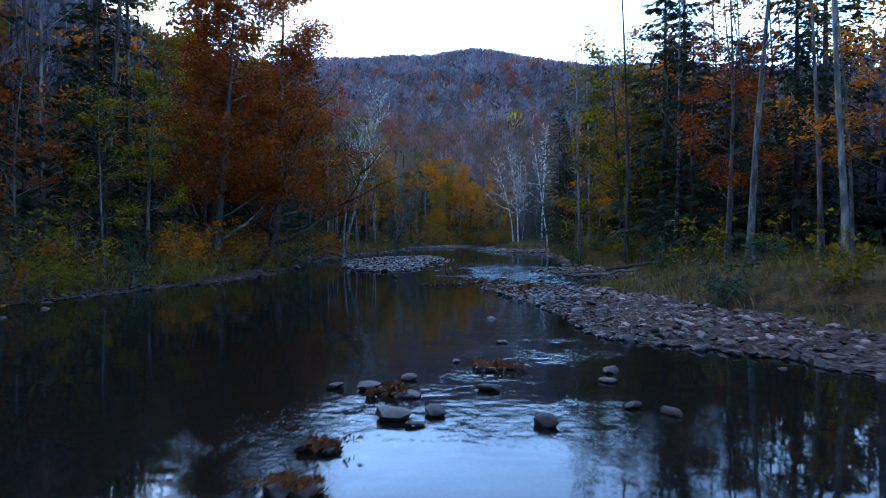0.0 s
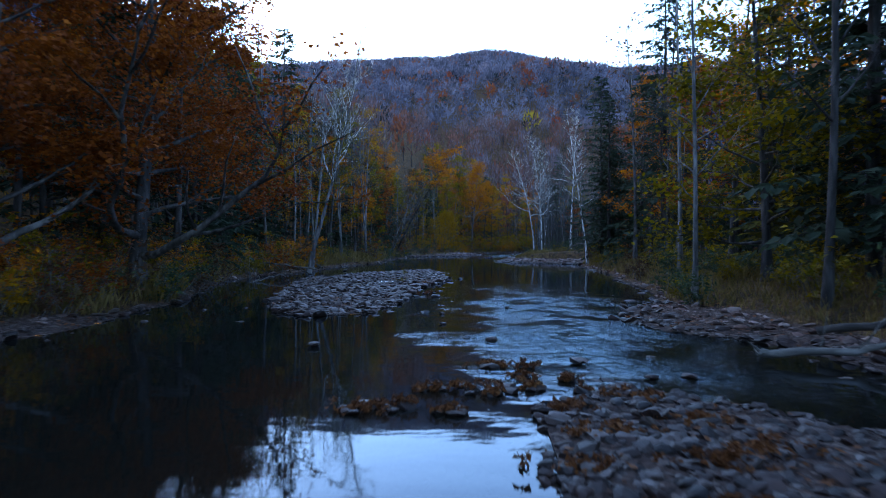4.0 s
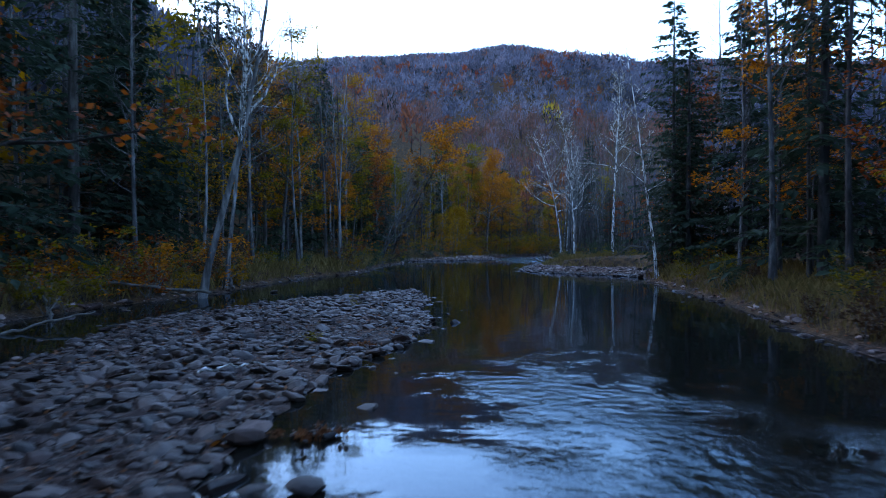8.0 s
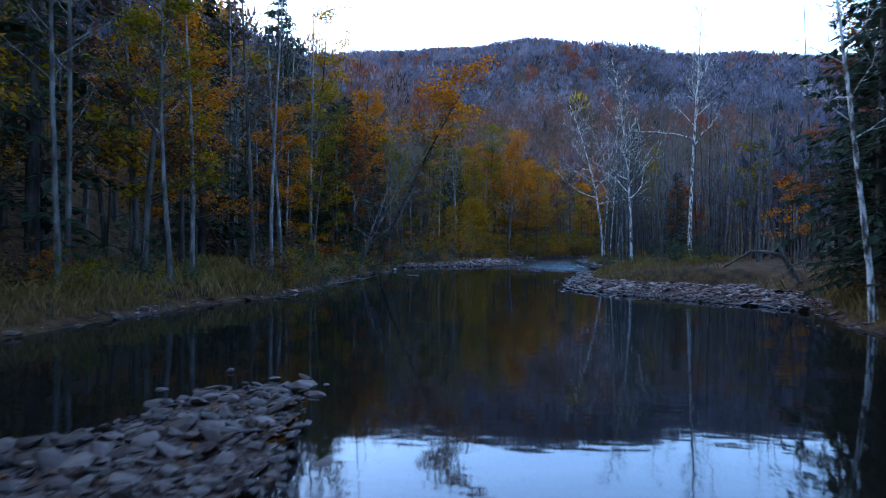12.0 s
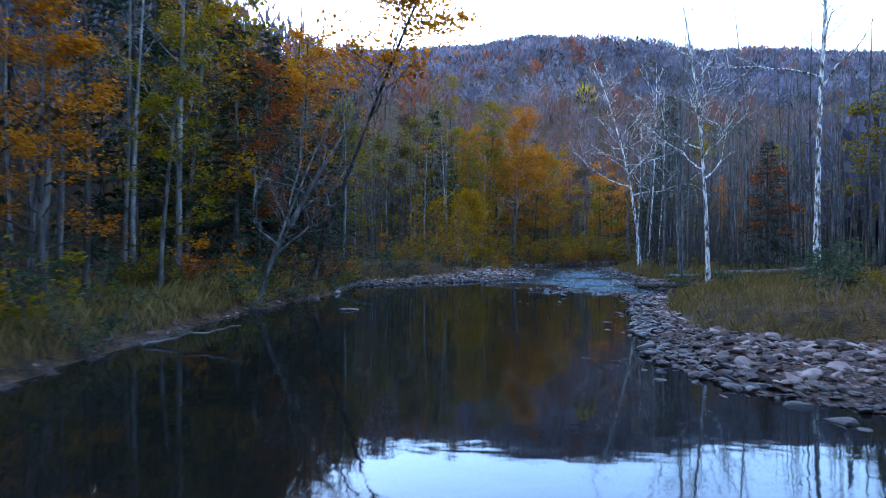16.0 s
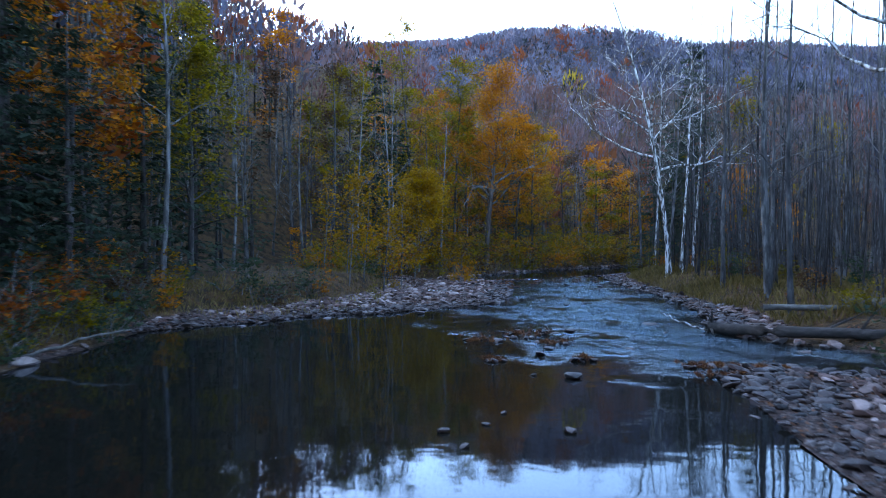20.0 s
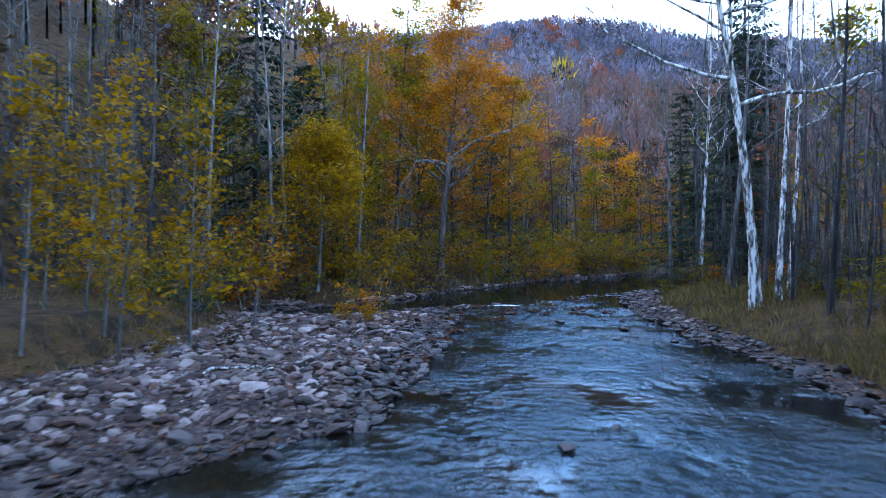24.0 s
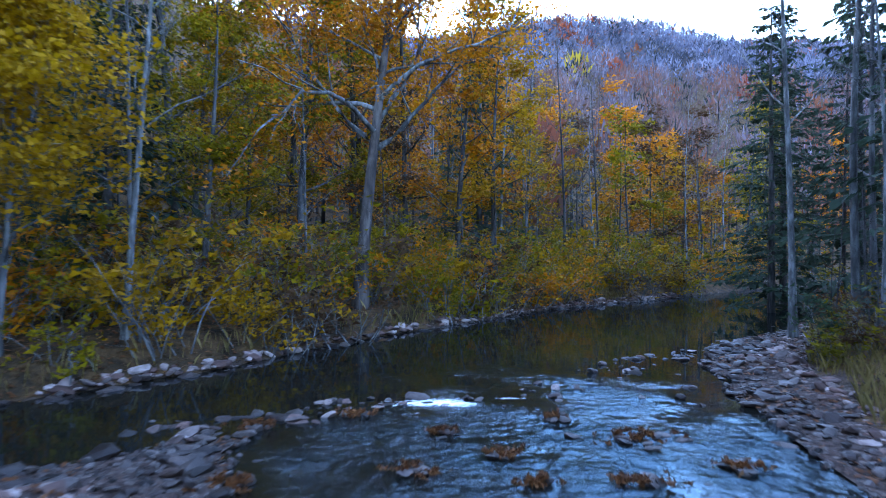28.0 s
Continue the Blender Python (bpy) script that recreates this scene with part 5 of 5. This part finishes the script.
# stones along both water lines, and on the bed of the riffles
rng = random.Random(77)
v, f = [], []
scatter.count = 0
px = np.array([rng.uniform(-18, 30) for _ in range(60000)] + [rng.uniform(-14, 16) for _ in range(28000)])
py = np.array([rng.uniform(4, 214) for _ in range(60000)] + [rng.uniform(164, 212) for _ in range(28000)])
d_ = shore(px, py)[0]
gr_ = gravel_at(px, py)
rif = field(px, py, RIFFLES)
pz = height(px, py)
n_line = n_bed = 0
line_ = []
for x, y, z, d, gr, rf in zip(px, py, pz, d_, gr_, rif):
    if not gr and -0.35 < d < 0.55 and n_line < 4600 and rng.random() < 0.75:
        s_ = min(0.8, rng.lognormvariate(math.log(0.24), 0.5))
        scatter(rng, v, f, (RAW_STONES[rng.randrange(12)] if s_ > 0.25 else RAW_PEBBLES[rng.randrange(10)]), x, y, max(z, -0.1) + 0.04, s_, 0.25)
        line_.extend([1 if z > 0.02 else 0] * (len(f) - len(line_)))
        n_line += 1
    elif d < -0.3 and (rf > 0.12 or d > -2.0) and n_bed < 2300 and rng.random() < (0.45 if rf > 0.12 else 0.2):
        s_ = min(0.7, rng.lognormvariate(math.log(0.25), 0.4))
        top = rng.random()
        scatter(rng, v, f, RAW_STONES[rng.randrange(12)], x, y, (-0.13 if top < 0.93 or s_ < 0.2 else -0.03), s_, 0.2)
        line_.extend([0] * (len(f) - len(line_)))
        n_bed += 1
me_ = bpy.data.meshes.new("shore_stones")
me_.from_pydata(np.concatenate(v), [], f)
me_.materials.append(WET_STONE)
me_.materials.append(STONE)
me_.polygons.foreach_set("material_index", line_)
me_.update()
tagged(new("shore_stones", me_), "wet stones along the water line and on the shallow bed", "stones", kind="stuff")

# ---- single rocks in the stream, and heaps of rusty leaves caught on them ----
ROCKS = [
    (-0.9, 7.8, 0.54), (-0.4, 8, 0.41), (-0.6, 7.5, 0.26), (0.9, 7.6, 0.46), (2.1, 8.4, 0.32), (2.5, 8.1, 0.31), (2.3, 10.6, 0.36), (2.1, 9.9, 0.3), (-0.2, 11.4, 0.2), (0.3, 9.3, 0.4),
    (-1.4, 9.3, 0.48), (-1.9, 9.4, 0.32), (-0.9, 10, 0.34), (0.7, 13.5, 0.29), (-4, 36.3, 0.53), (0.2, 37.4, 0.41), (1.9, 34.4, 0.59), (-1.2, 40.7, 0.26), (3.7, 33.1, 0.35), (3, 33, 0.39),
    (-1.4, 43.6, 0.26), (0.9, 45.7, 0.27), (-2.1, 50.7, 0.53), (-12, 78.1, 0.53), (-6.3, 78.6, 0.24), (-4.4, 80.1, 0.2),
]
ROCKS += [
    (-5.6, 80.5, 0.26), (-6.8, 81.1, 0.27), (-1.4, 126.1, 0.3), (0.7, 126.3, 0.3), (-1.0, 125.3, 0.22), (-0.7, 126.6, 0.2), (-0.4, 127.4, 0.16), (0.3, 131, 0.2), (0.9, 134.9, 0.42),
    (1.2, 130.8, 0.54), (0.6, 134.0, 0.4), (1.9, 138.9, 0.51), (2.7, 149.1, 0.48), (-4.2, 144.6, 0.45), (0.6, 158, 0.51), (0.5, 152.8, 0.38), (-0.5, 152.5, 0.44), (0.8, 154.7, 0.28),
    (6.4, 163.9, 0.72), (6.9, 166.9, 0.76), (4.2, 166, 0.71), (6, 161.3, 0.39), (7.5, 161, 0.45), (6, 167.2, 0.26), (5.8, 171, 0.41), (7.2, 174.9, 0.5), (4.5, 174.7, 0.5),
]
for i, (x, y, w) in enumerate(ROCKS):
    w *= 0.68 if y > 150 else 0.9
    ob = new("river_rock", WET_STONES[(i * 5 + 1) % 12])
    tagged(ob, "rounded grey rock standing in the shallow stream" if w < 0.5 else "large rounded grey rock standing in the stream", "rock", "rocks in the stream")
    ob.matrix_basis = Matrix.LocRotScale((x, y, 0.05 * w / 0.4), Euler((0.1 * math.sin(i), 0.1 * math.cos(i * 2.0), i * 1.7)), (w, w * 0.95, w * 0.9))
sill = new("stone_sill")
tagged(sill, "ragged line of wet cobbles damming the river above the riffle", "stone sill", kind="structure")
rng_ = random.Random(78)
SILL = [Vector(p) for p in ((-2.8, 171.4, 0), (-1.2, 172.8, 0), (0.2, 174.0, 0), (1.6, 174.5, 0), (3.6, 175.4, 0), (5.4, 177.8, 0), (7.2, 180.6, 0), (9.0, 182.2, 0))]
for i in range(230):
    q, _ = at_along(SILL, rng_.random() ** 1.15)
    off_ = abs(rng_.gauss(0, 0.9)) if rng_.random() < 0.6 else rng_.uniform(0, 4.5)
    w = min(0.62, rng_.lognormvariate(math.log(0.26), 0.42)) * (1.0 if off_ < 1.5 else 0.8)
    st = part("stone", (STONES if rng_.random() < 0.3 else WET_STONES)[rng_.randrange(12)], None, sill)
    st.matrix_basis = Matrix.LocRotScale((q.x + off_ * 0.35 + rng_.gauss(0, 0.25), q.y - off_, rng_.uniform(-0.07, 0.03) - (0.04 if off_ > 1.5 or 0.8 < q.x < 4.2 else 0)), Euler((rng_.gauss(0, 0.2), rng_.gauss(0, 0.2), rng_.uniform(0, 6.283))), (w, w, w))
slab = new("flat_rock", STONES[4])
tagged(slab, "broad flat pale rock just above the water", "rock")
slab.matrix_basis = Matrix.LocRotScale((-9.34, 120.94, 0.03), Euler((0, 0.03, 0.4)), (1.25, 0.9, 0.32))
PILES = [
    (2.4, 171.6, 0.3), (3.4, 170.4, 0.3), (4.4, 172.8, 0.35), (3.9, 169.2, 0.3), (0.6, 172.6, 0.4), (-1.0, 171.6, 0.5),
    (-1.5, 6.6, 0.31), (-1.5, 5.5, 0.33), (0.4, 10.8, 0.55), (-1, 9, 0.46), (0.2, 34, 0.39), (0.8, 33.9, 0.22), (0.7, 33, 0.31), (0.8, 32, 0.24), (-0, 31.8, 0.95), (-0.5, 30.4, 0.28),
    (-1.2, 30.7, 0.2), (-1.7, 30.5, 0.68), (1.2, 30.6, 0.75), (1.9, 31.7, 0.67), (-0.9, 31.8, 0.34), (1.5, 32.7, 0.23), (0.3, 138.5, 1.41), (0.2, 137.7, 1.18), (1.1, 136.1, 0.84),
    ]
PILES += [
    (-1.1, 136.5, 0.87), (-0.7, 132.9, 0.43), (1.7, 133.2, 0.48), (5.6, 171.6, 0.78), (5.3, 169.4, 0.47), (5.0, 132.6, 0.9), (1.6, 166.8, 0.6), (2.2, 169.5, 0.5), (-0.2, 168.6, 0.6), (-0.8, 156.8, 0.6), (6.8, 170.2, 0.5), (6.1, 132.3, 0.8), (4.4, 132.4, 0.5), (4.6, 131.2, 0.6), (-2.6, 52.5, 0.6), (-3.4, 60.2, 0.5), (-0.6, 166.5, 0.8), (1.6, 29.5, 0.9), (2.4, 28.4, 0.8), (1.0, 28.2, 0.7), (2.9, 30.2, 0.8), (2.2, 27, 0.7), (3.4, 28.8, 0.7), (1.4, 26.4, 0.5), (2.6, 31.4, 0.6), (2.0, 25.2, 0.5), (-0.4, 160.5, 0.7), (0.2, 163.2, 0.6),
]
for i, (x, y, w) in enumerate(PILES):
    rng_ = random.Random(500 + i)
    heap = new("leaf_pile")
    tagged(heap, "heap of wet rust-brown leaves caught on stones in the stream", "leaf pile", "leaf piles in the stream")
    n_st = 3 + int(w * 5)
    for k in range(n_st):
        r_ = w * 0.5 * math.sqrt(rng_.random())
        a_ = rng_.uniform(0, 6.283)
        st = part("stone", WET_STONES[rng_.randrange(12)], None, heap)
        s_ = rng_.uniform(0.16, 0.34)
        st.matrix_basis = Matrix.LocRotScale((r_ * math.cos(a_) * 1.3, r_ * math.sin(a_), 0.0), Euler((rng_.gauss(0, 0.2), rng_.gauss(0, 0.2), rng_.uniform(0, 6.283))), (s_, s_, s_))
    pts_ = [Vector((rng_.gauss(0, w * 0.33) * 1.25, rng_.gauss(0, w * 0.22), abs(rng_.gauss(0.03, 0.045)))) for _ in range(40)]
    part("leaves", leaf_cloud(500 + i, pts_, int(160 + 260 * w), 0.05, 0.035, 0.8, 3), LEAF_PILE, heap, "wet rust-brown fallen leaves")
    heap.matrix_basis = pose(x, y, 0.03)


# ---- fallen logs and driftwood ----
def log(name, label, pts, r0, r1, mat, seed, stubs=3, roots=0):
    rng_ = random.Random(seed)
    b_ = Buf()
    p_ = [Vector(p) for p in pts]
    fine_ = []
    for k in range(13):
        q, _ = at_along(p_, k / 12)
        fine_.append(q + Vector((rng_.gauss(0, 0.03), rng_.gauss(0, 0.03), rng_.gauss(0, 0.03))))
    b_.tube(fine_, [(r0 + (r1 - r0) * k / 12) * rng_.uniform(0.9, 1.1) for k in range(13)], 9)
    for e in (0, 12):
        b_.f.append(tuple(range(e * 9, e * 9 + 9)))
    ob = new(name)
    tagged(ob, label, "log")
    part("trunk", soft_shade(mesh_of("trunk", b_.v, b_.f, mat)), mat, ob)
    for k in range(stubs):
        q, qd = at_along(fine_, rng_.uniform(0.3, 0.95))
        d_ = (qd * 0.5 + Vector((rng_.gauss(0, 0.5), rng_.gauss(0, 0.5), rng_.uniform(0.2, 1.0)))).normalized()
        c_ = Buf()
        pp = limb_points(rng_, q, d_, rng_.uniform(0.5, 1.6), 4, 0.2, 0)
        c_.tube(pp, [r1 * 0.35, r1 * 0.3, r1 * 0.22, r1 * 0.15, r1 * 0.06], 5)
        part("branch_stub", (c_.v, c_.f), mat, ob)
    for k in range(roots):
        a_ = 2 * math.pi * k / roots
        c_ = Buf()
        pp = limb_points(rng_, fine_[0], Vector((-0.5, math.cos(a_), math.sin(a_))), rng_.uniform(0.35, 0.7), 3, 0.25, 0)
        c_.tube(pp, [r0 * 0.5, r0 * 0.32, r0 * 0.2, r0 * 0.06], 5)
        part("root", (c_.v, c_.f), mat, ob)
    return ob


log("fallen_log", "long dark fallen log lying half in the water", [(6.9, 139.3, 0.2), (8.4, 137.3, 0.33), (10.6, 136.0, 0.42), (14, 135.0, 0.7)], 0.2, 0.15, WET_WOOD, 601, 2, 7)
log("stick", "pale bleached stick reaching out of the water", [(6.6, 139.0, 0.15), (6.0, 140.1, 0.3), (5.5, 141, 0.5)], 0.04, 0.015, BARK_WHITE, 612, 1)
log("fallen_log", "pale weathered log on the grassy bank", [(11.6, 139.4, 1.0), (14.5, 138.2, 1.15), (18, 137.5, 1.4)], 0.26, 0.22, DRIFTWOOD, 602, 4, 6)
log("fallen_log", "thin bleached log on the bank", [(9.0, 140.2, 0.85), (12, 139.0, 0.95), (14.4, 138.9, 1.15)], 0.11, 0.08, DRIFTWOOD, 603, 3)
log("fallen_log", "bleached driftwood log on the stony shore", [(5.6, 34.8, 0.2), (7.0, 34.5, 0.3), (8.8, 34.0, 0.55)], 0.09, 0.06, DRIFTWOOD, 604, 4, 4)
log("fallen_log", "dark driftwood on the bank", [(7.6, 36.5, 0.45), (9.2, 36.0, 0.7), (11, 35.9, 0.95)], 0.1, 0.06, WET_WOOD, 605, 5)
log("fallen_log", "fallen branch on the wooded bank", [(-13.4, 73.5, 0.35), (-15.5, 71.5, 0.75), (-18, 70.5, 1.1)], 0.08, 0.05, DRIFTWOOD, 606, 6)
log("fallen_log", "mossy fallen branch along the bank", [(-13.6, 76.5, 0.3), (-15.2, 80, 0.7), (-15.6, 83, 0.85)], 0.1, 0.06, WET_WOOD, 607, 5)
log("dead_tree", "bare broken trunk arching over the shore", [(14.6, 105.6, 0.8), (13.6, 105.9, 2.3), (12.3, 106.4, 2.5), (11.0, 107.0, 1.5)], 0.12, 0.05, DRIFTWOOD, 608, 3)
log("dead_tree", "slanting dead trunk on the bank", [(14.4, 105.4, 0.8), (13.4, 105.7, 3.0), (12.8, 106.0, 5.0)], 0.12, 0.05, BARK_PALE, 609, 4)
log("stick", "pale bleached stick on the gravel bar", [(-5.3, 55.0, 0.34), (-4.9, 55.4, 0.42), (-4.5, 55.9, 0.4)], 0.03, 0.015, BARK_WHITE, 610, 1)
log("stick", "pale bleached branch on the gravel bar", [(-5.2, 152.5, 0.42), (-4.4, 153.2, 0.45), (-3.4, 153.4, 0.42)], 0.035, 0.02, BARK_WHITE, 611, 1)

# a tangle of dead branches washed against the wooded bank
for i, (x, y, dx, dy, dz, r_) in enumerate([(-13.2, 63, 2.8, 3.4, 0.3, 0.06), (-14.2, 66, 3.2, 1.2, 0.15, 0.07), (-13.4, 69.5, 2.4, -1.6, 0.5, 0.05), (-14.6, 60.5, 1.6, 3.6, 0.6, 0.06), (-12.6, 71.5, -3.6, 1.4, 1.0, 0.06), (-14.8, 64.5, -2.6, 2.6, 1.5, 0.05),
                                            (-13.8, 52.5, -2.8, 2.2, 1.3, 0.05), (-12.9, 49, -2.4, -1.6, 0.9, 0.06), (-12.6, 98.5, 1.8, 2.6, 0.3, 0.05), (-12.6, 109.5, 2.6, 1.0, 0.5, 0.05), (-13.6, 121.2, 3.4, 0.6, 1.4, 0.05), (-12.9, 131, 2.2, 1.6, 0.6, 0.05)]):
    z0_ = float(height(x, y)) + 0.15
    log("dead_branch", "grey dead branch lying on the wooded bank", [(x, y, z0_), (x + dx * 0.5, y + dy * 0.5, z0_ + dz * 0.6), (x + dx, y + dy, z0_ + dz)], r_, 0.02, DRIFTWOOD if i % 2 else WET_WOOD, 620 + i, 6)

# broad dark evergreen shrubs on the open bank
for i, (x, y, s_) in enumerate([(12.6, 125.5, 0.75), (13.8, 126.8, 0.9), (13.2, 124.0, 0.7), (15.0, 125.2, 0.85), (15.6, 128.2, 0.8), (12.2, 119.0, 0.5), (14.2, 116.5, 0.55), (10.6, 113.5, 0.4)]):
    TALL_SHRUB[i % 4].place(x, y, i * 67.0, s_, LEAF_GREEN if i < 5 else LEAF_OLIVE, "dense dark green shrub on the grassy bank" if i < 5 else "olive weedy shrub on the grassy bank")

# shrubs on the bars
for x, y, s_, tint, lab in [(-3.5, 163.1, 0.85, LEAF_ORANGE, "small orange and yellow shrub on the gravel bar"), (-3.0, 162.6, 0.6, LEAF_YELLOW, "small yellow shrub on the gravel bar"), (-4.2, 163.4, 0.6, LEAF_YELLOW, "small yellow shrub on the gravel bar"),
                            (-6.2, 157.4, 0.5, LEAF_BROWN, "small rusty shrub on the gravel bar"), (-7.2, 155.4, 0.5, LEAF_YELLOW, "small yellow shrub on the gravel bar"), (-6.8, 147.6, 0.4, LEAF_OLIVE, "low green weed on the gravel bar"),
                            (-4.9, 60.5, 0.28, LEAF_OLIVE, "small green weed among the stones"), (-5.6, 69.5, 0.3, LEAF_OLIVE, "small green weed among the stones"), (5.0, 21.5, 0.4, LEAF_OLIVE, "small green weed among the stones")]:
    SHRUB[int(abs(x * 10)) % 4].place(x, y, x * 40, s_, tint, lab)

# fallen leaves on the banks and bars
N = 130000
lx, ly = nrng.uniform(-24, 24, N), nrng.uniform(8, 212, N)
lx, ly = np.concatenate([lx, nrng.uniform(-14, 16, 24000)]), np.concatenate([ly, nrng.uniform(164, 212, 24000)])
N = len(lx)
ld = shore(lx, ly)[0]
okl = (ld > 0.1) & (ld < 9) & (nrng.random(N) < np.where(gravel_at(lx, ly), 1.0 * smooth(-0.5, 0.5, wave(lx, ly, 0.8)), 0.75))
lx, ly = lx[okl], ly[okl]
pts_ = np.stack([lx, ly, height(lx, ly) + 0.06], 1)
n = len(pts_)
a_ = nrng.uniform(0, 6.283, n)
s_ = nrng.uniform(0.04, 0.09, n)[:, None]
u_ = np.stack([np.cos(a_), np.sin(a_), nrng.normal(0, 0.25, n)], 1) * s_
w_ = np.stack([-np.sin(a_), np.cos(a_), nrng.normal(0, 0.25, n)], 1) * s_ * 0.6
lv = np.stack([pts_ - u_, pts_ + w_, pts_ + u_, pts_ - w_], 1).reshape(-1, 3)
li = np.arange(n)[:, None] * 4
stuff("fallen_leaves", lv, np.concatenate([li, li + 1, li + 2, li + 3], 1), LEAF_PILE, "rust and brown fallen leaves on banks and stones", "leaves")
